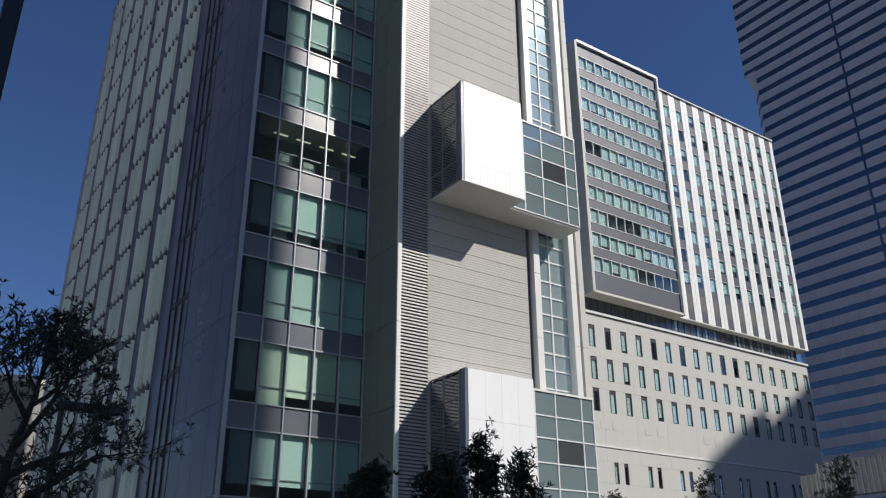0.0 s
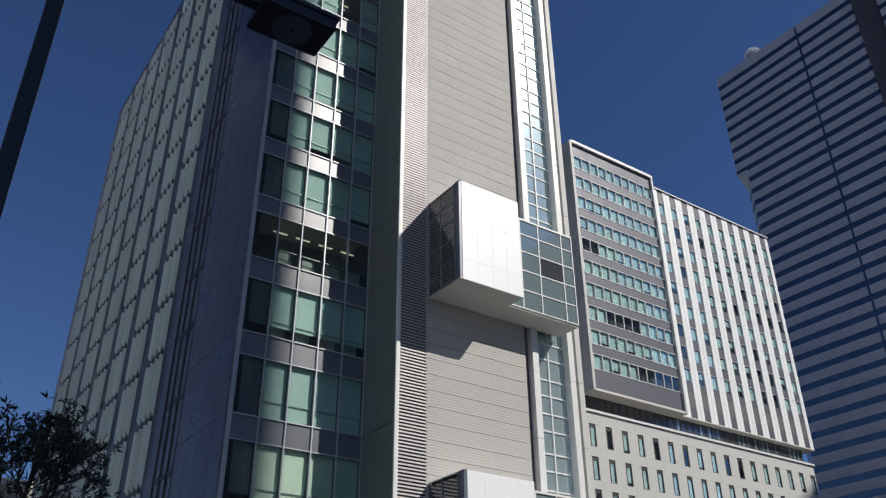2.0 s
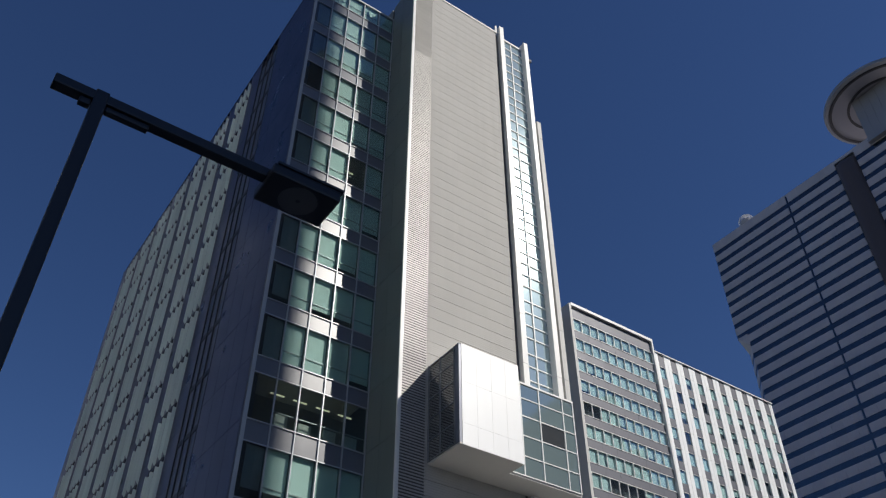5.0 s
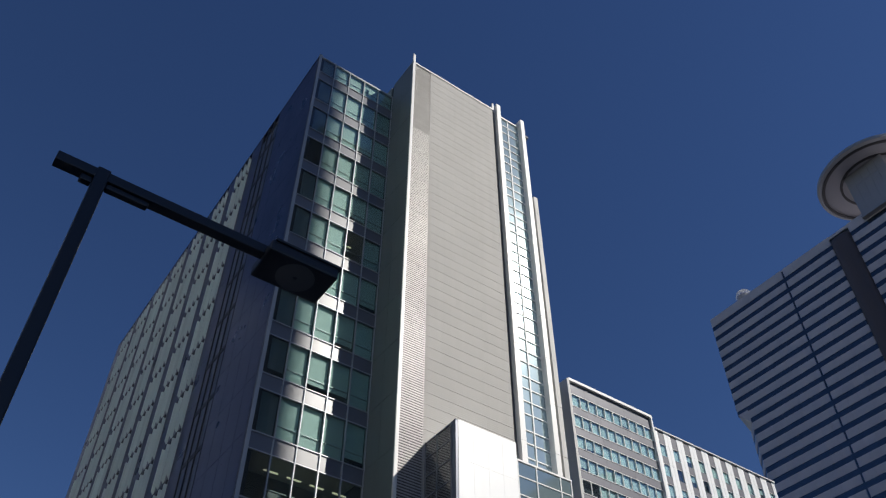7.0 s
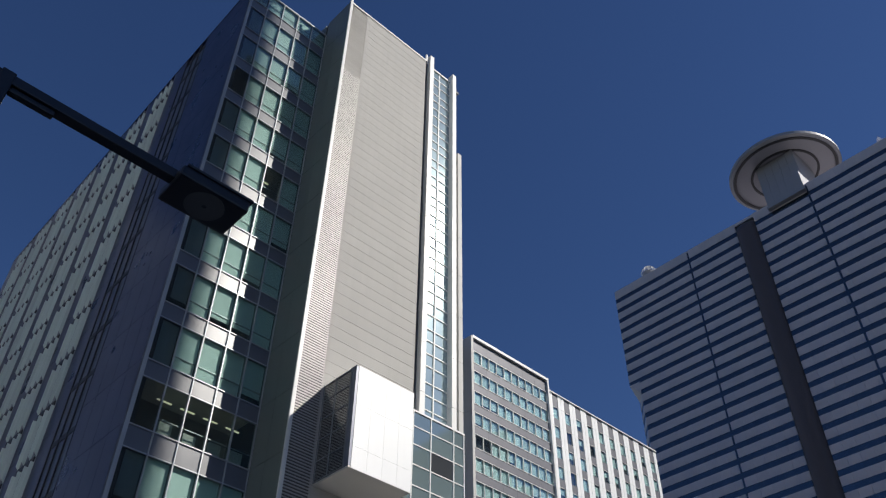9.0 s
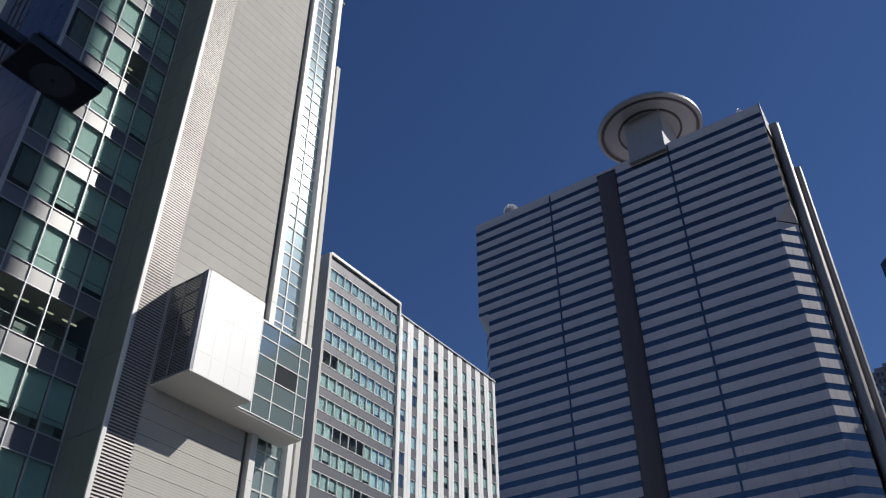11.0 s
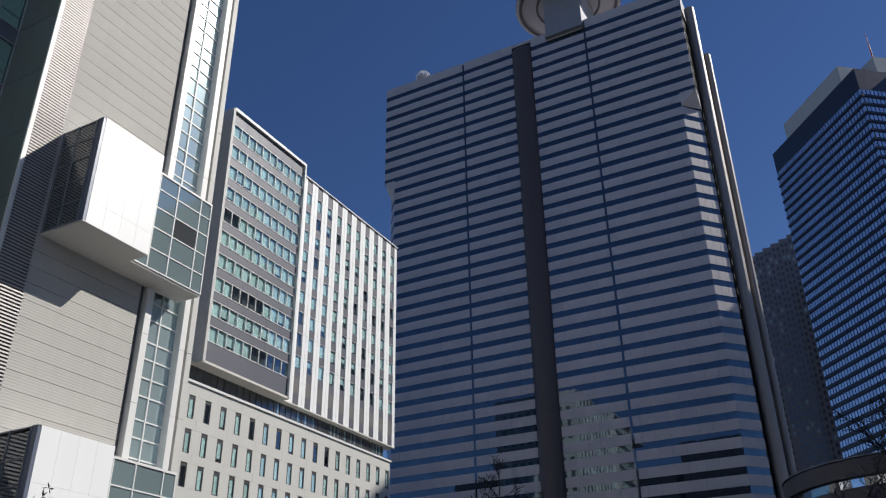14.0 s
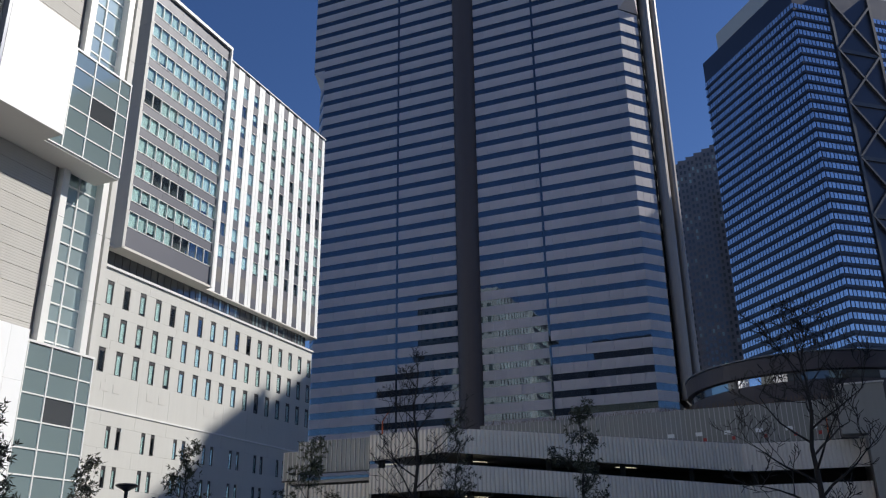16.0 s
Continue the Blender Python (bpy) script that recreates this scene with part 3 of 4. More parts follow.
bands = [(0, 7.4), (10.2, 12.4), (15.2, 17.4), (20.3, 22.2), (22.45, 27.1), (30.4, 31.65), (34.95, 36.4), (39.7, 41.4)]
for a, b in bands:
    panel_row(mid, 60, RX, a, b, 6.4, M_MIDWALL)
for a, b in rows_hi:
    pierced(mid, 60, RX, a, b, [(x, x + 1.25) for x in cols], M_MIDWALL)
for a, b in rows_lo:
    pierced(mid, 60, RX, a, b, [(x + d, x + d + 0.8) for x in pair_x for d in (0, 1.9)], M_MIDWALL)
bar("ledge", 60, RX, MY - 0.12, MY + 0.3, 22.2, 22.44, M_FIN, mid, "white string course")
bar("ledge", 60, RX + 0.2, MY - 0.25, MY + 2.2, 41.4, 41.75, M_FIN, mid, "white cornice ledge")
# inner wall painted near-black in place of unlit rooms
bar("inner_wall", 60, RX - 0.3, MY + 0.75, MY + 1.0, 0, 41.4, M_PAINTED_DARK, mid)


def slot_window(x, w, z0, z1, tall):
    """Deep narrow window: charcoal frame, dark head, pane and blind."""
    win = bar("window", x - 0.02, x + w + 0.02, MY + 0.10, MY + 0.145, z1 - 0.5, z1, M_DKFRAME, mid)
    bar("window_frame", x, x + 0.22 * w, MY + 0.06, MY + 0.14, z0, z1 - 0.5, M_DKFRAME, win)
    bar("window_frame", x + w - 0.13, x + w, MY + 0.06, MY + 0.14, z0, z1 - 0.5, M_DKFRAME, win)
    bar("window_sill", x, x + w, MY + 0.04, MY + 0.14, z0 - 0.02, z0 + 0.1, M_DKFRAME, win)
    piece("pane", unit("pane", w - 0.13, 0.03, z1 - z0 - 0.5, M_GLASS), (x + 0.12, MY + 0.11, z0), win, shadow=False)
    f = rnd.choice((0, 0.8, 0.85, 1, 1, 1, 1, 1, 1) if tall else (0, 0.4, 1, 1))
    if f:
        h = (z1 - z0 - 0.5) * f
        piece("blind", unit("blind", w - 0.12, 0.02, h, M_BLIND), (x + 0.12, MY + 0.2, z1 - 0.5 - h), win)


for a, b in rows_hi:
    for x in cols:
        if x > 80:
            slot_window(x, 1.25, a, b, True)
for a, b in rows_lo:
    for x in pair_x:
        for d in (0, 1.9):
            slot_window(x + d, 0.8, a, b, False)
for x in (84.9, 87.2, 93.7, 96.2, 106.4, 109.0, 122.0, 131.5):
    bar("vent_cover", x, x + 1.25, MY - 0.03, MY, 24.7, 25.8, M_MIDFRAME, mid, "square grey vent cover")

# recessed glazed band under the upper floors
bar("band_glass", 60, RX - 0.6, MY + 1.2, MY + 1.3, 41.75, 44.6, M_PODDK, mid, "dark recessed ribbon glazing")
for k in range(50):
    x = 62 + k * 1.48
    bar("mullion", x, x + 0.07, MY + 1.1, MY + 1.2, 41.75, 44.6, M_DKFRAME, mid)
# paler panes at random imitate the lit parts of the ribbon
for k in range(34):
    if rnd.random() < 0.5:
        x = 101 + k * 1.48 / 1.4
        if x < 135:
            piece("window_pane", unit("window_pane", 0.5, 0.03, 2.0, M_PODGL), (x, MY + 1.15, 42.2), mid)

# striped upper part
SX0, SX1, SZ0, SZ1 = 105.2, 138.6, 44.6, 88.0
bar("upper_wall", SX0, SX1 - 0.35, MY + 0.5, MY + 0.9, SZ0, SZ1 - 0.1, M_PAINTED_DARK, mid)
bar("soffit", 60, SX1, MY - 0.05, MY + 3, SZ0 - 0.2, SZ0, M_SOFFIT, mid)
bar("parapet_cap", SX0, SX1, MY - 0.2, MY + 0.6, SZ1 - 0.1, SZ1 + 0.12, M_FIN, mid)
centres = [107.35 + 3.28 * k for k in range(10)]
edge = SX0 - 1
TOPS = [85.2 - 4.0 * k for k in range(9)]
for c in centres + [SX1 + 0.78]:
    a, b = edge, c - 0.78
    if b > a:
        m = (a + b) / 2
        for u, w in ((a, m - 0.03), (m + 0.03, b)):
            zz = SZ0
            for t2 in [SZ0 + 4] + list(reversed(TOPS)) + [SZ1 - 0.1]:
                if t2 - zz > 0.3:
                    piece("white_pilaster", unit("white_pilaster", w - u, 0.42, t2 - zz - 0.02, M_WHITE), (u, MY + 0.05, zz + 0.01), mid)
                zz = t2
    edge = c + 0.78
for c in centres:
    x0, x1 = c - 0.78, c + 0.78
    for k, zt in enumerate(TOPS):
        above = TOPS[k - 1] - 2.4 if k else SZ1 - 0.1
        piece("grey_panel", unit("grey_panel", x1 - x0, 0.1, above - zt, M_MIDGREY), (x0, MY + 0.12, zt), mid)
        win = piece("window", unit("window", x1 - x0, 0.06, 0.07, M_FIN), (x0, MY + 0.1, zt - 0.07), mid)
        piece("pane", unit("pane", x1 - x0 - 0.12, 0.03, 2.33, M_GLASS), (x0 + 0.06, MY + 0.2, zt - 2.4), win, shadow=False)
        f = rnd.choice((0, 0.5, 0.85, 1, 1, 1))
        if f:
            piece("blind", unit("blind", x1 - x0 - 0.12, 0.02, 2.33 * f, M_BLIND), (x0 + 0.06, MY + 0.36, zt - 0.07 - 2.33 * f), win)
    piece("grey_panel", unit("grey_panel", x1 - x0, 0.1, 1.6, M_MIDGREY), (x0, MY + 0.12, 49.2), mid)
    piece("louvre_panel", unit("louvre_panel", x1 - x0, 0.1, 2.6, M_MIDDK), (x0, MY + 0.12, 46.6), mid)
    piece("grey_panel", unit("grey_panel", x1 - x0, 0.1, 2.0, M_MIDGREY), (x0, MY + 0.12, 44.6), mid)

# east flank, sunlit, with ribbon of windows; back and roof
bar("flank", SX1 - 0.35, SX1, MY + 0.5, 112, SZ0, SZ1, M_WHITE, mid)
bar("flank", RX - 0.3, RX, MY + 0.36, 112, 0, 41.4, M_MIDWALL, mid)
bar("roof", 60, SX1 - 0.4, MY + 0.9, 112, SZ1 - 0.6, SZ1 - 0.2, M_ROOF, mid)
bar("back_wall", 60, SX1, 112, 112.4, 0, SZ1, M_MIDWALL, mid)
for k in range(10):
    for q in range(9):
        z0 = (48.6 + 4.0 * k)
        y0 = 86.5 + 2.75 * q
        piece("window_pane", unit("window_pane", 0.05, 1.3, 2.3, M_PODGL), (SX1, y0, z0), mid)
for k in range(8):
    for q in range(9):
        piece("window_pane", unit("window_pane", 0.05, 1.2, 2.6, M_PODGL), (RX, 86.5 + 2.75 * q, 4 + 4.5 * k), mid)

# projecting grey box
gb = thing("glazed_box_bay", (94, 83, 44.5), "grey projecting box with ribbon windows in a pale surround", "bay window")
X0, X1, Z0, Z1, FY = 84.05, 104.1, 44.5, 89.2, 83.0
bar("soffit", X0 + 0.02, X1 - 0.02, FY + 0.1, MY + 1.0, Z0 - 0.15, Z0 + 0.2, M_SOFFIT, gb, "pale soffit")
for z in (44.5, 51.9, 59.3, 66.7, 74.1, 81.5):
    z2 = min(z + 7.4, Z1)
    bar("side_panel", X0, X0 + 0.5, FY, MY + 1.5, z + 0.015, z2 - 0.015, M_MIDFRAME, gb)
    bar("side_panel", X0 - 0.004, X0 + 0.4, MY + 1.5, 95, z + 0.015, z2 - 0.015, M_MIDFRAME, gb)
bar("top_rim", X0 + 0.5, X1 - 0.35, FY, 95, Z1 - 0.55, Z1, M_FIN, gb, "white top rim")
bar("side_rim", X1 - 0.35, X1, FY, MY + 1.5, Z0, Z1, M_FIN, gb)
# near-black core paints the dark behind the ribbon windows
bar("core", X0 + 0.5, X1 - 0.36, FY + 1.2, MY + 1.2, Z0 + 0.2, Z1 - 0.56, M_PAINTED_DARK, gb)
wx0, wx1 = X0 + 0.95, X1 - 0.4
bar("grey_band", X0 + 0.5, wx1 + 0.04, FY + 0.45, FY + 0.6, Z0 + 0.2, 47.85, M_MIDGREY, gb)
bar("grey_band", X0 + 0.5, wx0, FY + 0.45, FY + 0.6, 47.85, Z1 - 0.56, M_MIDGREY, gb)
for r in range(10):
    zb = 47.9 + 4.0 * r
    zt = zb + 2.4
    up = Z1 - 0.56 if r == 9 else zb + 4.0 - 0.05
    n = 6
    for q in range(n):
        a = wx0 + (wx1 - wx0) * q / n
        piece("grey_band", unit("grey_band", (wx1 - wx0) / n - 0.02, 0.15, up - zt - 0.05, M_MIDGREY), (a + 0.01, FY + 0.45, zt + 0.05), gb)
    bar("transom", wx0, wx1, FY + 0.38, FY + 0.55, zb - 0.05, zb + 0.06, M_FIN, gb)
    bar("transom", wx0, wx1, FY + 0.38, FY + 0.55, zt - 0.05, zt + 0.05, M_FIN, gb)
    for q in range(11):
        x = wx0 + (wx1 - wx0) * q / 10
        bar("mullion", x - 0.05, x + 0.05, FY + 0.36, FY + 0.55, zb + 0.06, zt - 0.05, M_FIN, gb)
        if q < 10:
            w = (wx1 - wx0) / 10 - 0.1
            open_row = (r == 0 and q > 4) or (r == 2 and 1 < q < 6) or (r == 5 and q < 2)
            piece("window_pane", unit("window_pane", w, 0.03, zt - zb - 0.11, M_GLASS), (x + 0.05, FY + 0.5, zb + 0.06), gb, shadow=False)
            f = 0 if open_row else rnd.choice((0.75, 0.88, 1, 1, 1, 1, 1, 1, 1))
            if f:
                h = (zt - zb - 0.11) * f
                piece("blind", unit("blind", w, 0.02, h, M_BLIND), (x + 0.05, FY + 0.7, zt - 0.05 - h), gb)

# ---- blue banded tower ----
BLX = 193.0
blue = thing("banded_tower", (215, 70, 0), "high tower banded in silver-blue panels and deep blue ribbon glass", "building")
TOPZ, CHZ = 183.4, 146.2
Y_R, Y_RC, Y_L, Y_LC = 24.4, 28.7, 122.5, 118.8
FLOORS = [178.45 - 4.086 * k for k in range(44)]
GH = 1.66
low_poly = [(BLX + 0.4, Y_LC), (BLX + 0.4, Y_RC), (BLX + 5.0, Y_RC - 4.0), (BLX + 45, Y_RC - 4.0), (BLX + 45, Y_LC + 4), (BLX + 5, Y_LC + 4)]
part("core", Shape().prism(low_poly, 0, CHZ), M_PAINTED_DARK, blue)
part("core", Shape().prism([(BLX + 0.4, Y_L), (BLX + 0.4, Y_R), (BLX + 45, Y_R), (BLX + 45, Y_L)], CHZ, TOPZ - 1), M_PAINTED_DARK, blue)
seams = [122.5 - 3.27 * k for k in range(31)]


def col_edges(lo, hi):
    es = sorted({lo, hi, 93.95, 93.35, 53.05, 52.45, 76.5, 70.1, *[y for y in seams if lo + 0.6 < y < hi - 0.6 and min(abs(y - q) for q in (93.95, 93.35, 53.05, 52.45, 76.5, 70.1)) > 0.7]})
    return [(a, b) for a, b in zip(es[:-1], es[1:]) if not (70.0 < a < 76.4)]


rest_glass, rest_clad, vlines = Shape(), Shape(), {93.35: Shape(), 52.45: Shape()}
count = 0
for k, z in enumerate(FLOORS):
    upper = z > CHZ - 0.5
    lo, hi = (Y_R, Y_L) if upper else (Y_RC, Y_LC)
    zt = z + GH
    nxt = TOPZ if k == 0 else z + 4.086
    for a, b in col_edges(lo, hi):
        if b - a < 0.7 and a in vlines:
            continue
        near = 9 < k < 26 and 28 < a < 70
        if near and count < 300:
            count += 1
            piece("window_pane", unit("window_pane", 0.3, b - a - 0.05, GH, M_BLUEGL), (BLX + 0.10, a + 0.025, z), blue)
            piece("cladding_panel", unit("cladding_panel", 0.4, b - a - 0.06, nxt - zt, M_BLUECLAD), (BLX, a + 0.03, zt), blue)
        else:
            rest_glass.box(BLX + 0.10, BLX + 0.4, a + 0.025, b - 0.025, z, zt)
            rest_clad.box(BLX, BLX + 0.4, a + 0.03, b - 0.03, zt, nxt)
tagged(part("ribbon_glass", rest_glass, M_BLUEGL, blue, "deep blue ribbon glass"), kind="stuff")
tagged(part("cladding", rest_clad, M_BLUECLAD, blue, "silver-blue stone panels"), kind="stuff")
for a in vlines:
    s = Shape().box(BLX + 0.06, BLX + 0.4, a + 0.05, a + 0.55, 2, TOPZ - 0.6)
    part("service_strip", s, M_BLUEGL, blue, "narrow blue vertical strip")


def flank(a, b, z0, z1, name, n):
    """Banded wall between plan points a and b."""
    a, b = Vector((*a, 0)), Vector((*b, 0))
    d = (b - a) / n
    out = Vector((d.y, -d.x, 0)).normalized()
    g, c = Shape(), Shape()
    for z in FLOORS:
        if not z0 <= z < z1:
            continue
        nxt = TOPZ if z == FLOORS[0] else z + 4.086
        for k in range(n):
            p, q = a + d * (k + 0.012), a + d * (k + 0.988)
            for s, lo, hi, off in ((g, z, z + GH, 0.1), (c, z + GH, nxt, 0.0)):
                pts = [(p - out * off), (q - out * off), (q - out * 0.6), (p - out * 0.6)]
                s.prism([(v.x, v.y) for v in pts], lo, hi)
    tagged(part(name + "_glass", g, M_BLUEGL, blue), kind="stuff")
    tagged(part(name + "_cladding", c, M_BLUECLAD, blue), kind="stuff")


flank((BLX + 0.0, Y_RC), (BLX + 4.6, Y_RC - 4.0), 0, CHZ - 2, "chamfer", 3)
flank((BLX + 4.6, Y_RC - 4.0), (BLX + 45, Y_RC - 4.0), 0, CHZ - 2, "south_wall", 12)
flank((BLX + 0.4, Y_R), (BLX + 45, Y_R), CHZ - 0.5, 200, "south_wall", 12)
flank((BLX + 4.6, Y_LC + 4.0), (BLX + 0.0, Y_LC), 0, CHZ - 2, "chamfer", 3)
# corbels under the square upper floors
for yc, yo in ((Y_RC, Y_R), (Y_LC, Y_L)):
    s = Shape()
    s.v = [(BLX, yo, CHZ + 0.09), (BLX, yc, CHZ - 4.2), (BLX + 4.6, yo, CHZ - 4.2), (BLX, yc, CHZ + 0.09), (BLX + 4.6, yo, CHZ + 0.09)]
    s.f = [(0, 1, 2), (0, 3, 1), (0, 2, 4), (0, 4, 3), (1, 3, 4, 2)]
    part("corbel", s, M_BLUECLAD, blue, "triangular stone corbel")
# rounded pier
pier = Shape()
n = 20
ring = [(BLX + 0.6 - 2.9 * math.sin(math.pi * q / n), 73.3 - 3.15 * math.cos(math.pi * q / n)) for q in range(n + 1)]
pier.prism(ring[::-1], 0, 178.0)
for q in range(6):
    f0, f1 = math.cos(q * math.pi / 12), math.cos((q + 1) * math.pi / 12)
    zz0, zz1 = 178 + 3.4 * math.sin(q * math.pi / 12), 178 + 3.4 * math.sin((q + 1) * math.pi / 12)
    m0 = len(pier.v)
    pier.v += [(BLX + 0.6 + (x - BLX - 0.6) * f0, y, zz0) for x, y in ring] + [(BLX + 0.6 + (x - BLX - 0.6) * f1, y, zz1) for x, y in ring]
    pier.f += [(m0 + j, m0 + n + 1 + j, m0 + n + 2 + j, m0 + j + 1) for j in range(n)]
part("rounded_pier", pier, M_BLUEPIER, blue, "dark grey half-round pier")
bar("parapet", BLX + 0.1, BLX + 45, Y_R + 0.1, Y_L - 0.1, TOPZ - 1, TOPZ - 0.05, M_BLUECLAD, blue)
# vertical steel tubes on the south flank
for cx, cy, r, top in ((200.5, 23.0, 1.5, 179.8), (206.0, 21.2, 1.0, 166.0)):
    part("steel_tube", Shape().tube((cx, cy, 38), (cx, cy, top), r, seg=20), M_TUBE, blue, "tall steel service tube")
# wedge-shaped fin at the top of the south edge
w = Shape()
w.v = [(x, y, z) for y in (Y_R - 0.05, Y_R - 0.35) for x, z in ((BLX + 0.3, 174), (BLX + 8, 174), (BLX + 7, 178.5), (BLX + 4, 182.6), (BLX + 0.3, 184.2))]
w.f = [(0, 1, 2, 3, 4), (9, 8, 7, 6, 5), (0, 5, 6, 1), (1, 6, 7, 2), (2, 7, 8, 3), (3, 8, 9, 4), (4, 9, 5, 0)]
part("edge_fin", w, M_DISC, blue)

# helipad on its tower
pad = thing("helipad", (206, 58, 183), "round grey rooftop helipad deck on a square shaft", "helipad")
hx, hy, hz = 207.0, 61.0, 205.0
part("deck", Shape().lathe(hx, hy, [(0.1, hz + 1.2), (16.6, hz + 1.2), (17.3, hz + 0.5), (17.3, hz - 0.6), (16.4, hz - 1.1), (15.2, hz - 0.5), (0.1, hz - 0.2)], 64), M_DISC, pad)
part("rim_channel", Shape().lathe(hx, hy, [(16.1, hz - 0.95), (15.3, hz - 0.95), (15.3, hz - 1.25), (16.1, hz - 1.25)], 64), M_DKFRAME, pad)
part("drain_ring", Shape().lathe(hx, hy, [(10.6, hz - 0.3), (9.9, hz - 0.3), (9.9, hz - 0.75), (10.6, hz - 0.75)], 64), M_DKFRAME, pad)
for k in range(4):
    for q in range(5):
        piece("shaft_panel", unit("shaft_panel", 0.2, 2.45, 5.14, M_DISC), (198.6, 54.3 + 2.5 * q, 183.6 + 5.2 * k), pad)
part("shaft", Shape().box(198.8, 212, 54.2, 66.8, 182.5, hz - 0.3), M_DISC, pad)
bar("shaft_base", 192.3, 198.5, 52.9, 64.6, 181.4, 188.7, M_DISC, pad)
for q in range(5):
    piece("base_panel", unit("base_panel", 0.25, 2.31, 7.0, M_DISC), (192.04, 52.9 + 2.34 * q, 181.6), pad)
bar("base_lip", 191.5, 192.95, 52.8, 64.8, 180.5, 181.3, M_DISC, pad)
dome = thing("antenna_frame", (197, 110.5, TOPZ - 0.1), "white round antenna frame on the parapet", "antenna")
part("pedestal", Shape().tube((197, 110.5, TOPZ - 0.1), (197, 110.5, TOPZ + 3.4), 1.6, 2.3, 12), M_DISC, dome)
for k in range(7):
    a = math.pi * k / 6
    s = Shape()
    for q in range(10):
        t0, t1 = math.pi * q / 10, math.pi * (q + 1) / 10
        f = lambda t: (197 + 2.6 * math.cos(t) * math.cos(a), 110.5 + 2.6 * math.cos(t) * math.sin(a), TOPZ + 3.0 + 3.2 * math.sin(t))
        s.tube(f(t0), f(t1), 0.09, seg=5)
    part("hoop", s, M_FIN, dome)
for zz, rr in ((3.9, 2.5), (5.1, 1.9)):
    s = Shape()
    for q in range(16):
        t0, t1 = math.tau * q / 16, math.tau * (q + 1) / 16
        s.tube((197 + rr * math.cos(t0), 110.5 + rr * math.sin(t0), TOPZ + zz), (197 + rr * math.cos(t1), 110.5 + rr * math.sin(t1), TOPZ + zz), 0.09, seg=5)
    part("ring", s, M_FIN, dome)

aerial = thing("roof_aerial", (195.5, 30.4, TOPZ - 0.1), "small steel roof aerial on the parapet", "antenna")
part("mast", Shape().tube((195.5, 30.4, TOPZ - 0.1), (195.5, 30.4, TOPZ + 4.2), 0.12, 0.08, 8), M_TUBE, aerial)
for k in range(4):
    part("dipole", Shape().tube((195.5, 29.3 + 0.2 * k, TOPZ + 2.0 + 0.5 * k), (195.5, 31.5 - 0.2 * k, TOPZ + 2.0 + 0.5 * k), 0.09, seg=6), M_FIN, aerial)

# ---- far towers ----
far = thing("braced_tower", (320, -20, 0), "dark tower with silver window rows and cross-braced end bays", "building")
FC = Vector((299.3, -20.3, 0))
DL, DR = Vector((0.775, 0.632, 0)), Vector((0.632, -0.775, 0))
FH, FW, FD = 212.8, 59.5, 75.0


def plan(s, t):
    p = FC + DR * s + DL * t
    return (p.x, p.y)


def skew(shape, s0, s1, t0, t1, z0, z1):
    shape.prism([plan(s0, t0), plan(s1, t0), plan(s1, t1), plan(s0, t1)], z0, z1)


body = Shape()
skew(body, 0.3, FD, 0.3, FW - 0.3, 0, FH)
part("body", body, M_F1DARK, far)
left_glass, right_glass, end_glass, ledges = Shape(), Shape(), Shape(), Shape()
for k in range(52):
    z = 200.6 - 3.95 * k
    if z < 2:
        break
    n = 34
    for q in range(n):
        a = FW * q / n
        skew(left_glass, 0.12, 0.5, a + 0.22, a + FW / n - 0.22, z, z + 2.1)
    for q in range(9):
        a = 0.8 + 15.3 * q / 9
        skew(right_glass, a + 0.2, a + 15.3 / 9 - 0.2, 0.12, 0.5, z, z + 2.1)
    for q in range(20):
        a = 37.2 + 36 * q / 20
        skew(end_glass, a + 0.2, a + 36 / 20 - 0.2, 0.12, 0.5, z, z + 2.1)
    skew(ledges, 0.0, 0.4, 0, FW, z - 1.1, z - 0.2)
    skew(ledges, 0.4, 16.2, 0.0, 0.4, z - 1.1, z - 0.2)
tagged(part("ribbon_window", left_glass, M_F1GL, far, "rows of silver-blue windows"), kind="stuff")
tagged(part("ribbon_window", right_glass, M_F1GL, far, "rows of silver-blue windows"), kind="stuff")
tagged(part("ribbon_window", end_glass, M_F1GL, far), kind="stuff")
tagged(part("ledge", ledges, M_F1DARK, far), kind="stuff")
for s in (16.3, 35.6):
    c = Shape()
    skew(c, s, s + 1.2, -0.6, 0.3, 0, FH)
    part("brace_column", c, M_BRACE, far)
for k in range(9):
    z0 = 184.5 - 22.7 * k
    z1 = z0 + 22.7
    if z0 < 0:
        break
    for (sa, za), (sb, zb) in (((17.0, z0), (36.0, z1)), ((17.0, z1), (36.0, z0))):
        a, b = FC + DR * sa - DL * 0.2, FC + DR * sb - DL * 0.2
        part("cross_brace", Shape().beam((a.x, a.y, za), (b.x, b.y, zb), 0.8, 1.1, up=(-DL.x, -DL.y, 0)), M_BRACE, far)
    c = Shape()
    skew(c, 16.4, 36.5, -0.3, 0.3, z0 - 0.8, z0 + 0.8)
    part("brace_beam", c, M_BRACE, far)
cr = Shape()
skew(cr, 7.0, 16.0, 15.5, 56.0, FH, FH + 14.7)
part("penthouse", cr, M_PENT, far, "pale grey rooftop plant room")
cr = Shape()
skew(cr, 16.1, 60, 6.0, 50.0, FH, FH + 13.0)
part("penthouse", cr, M_PENT, far, "pale grey rooftop plant room")
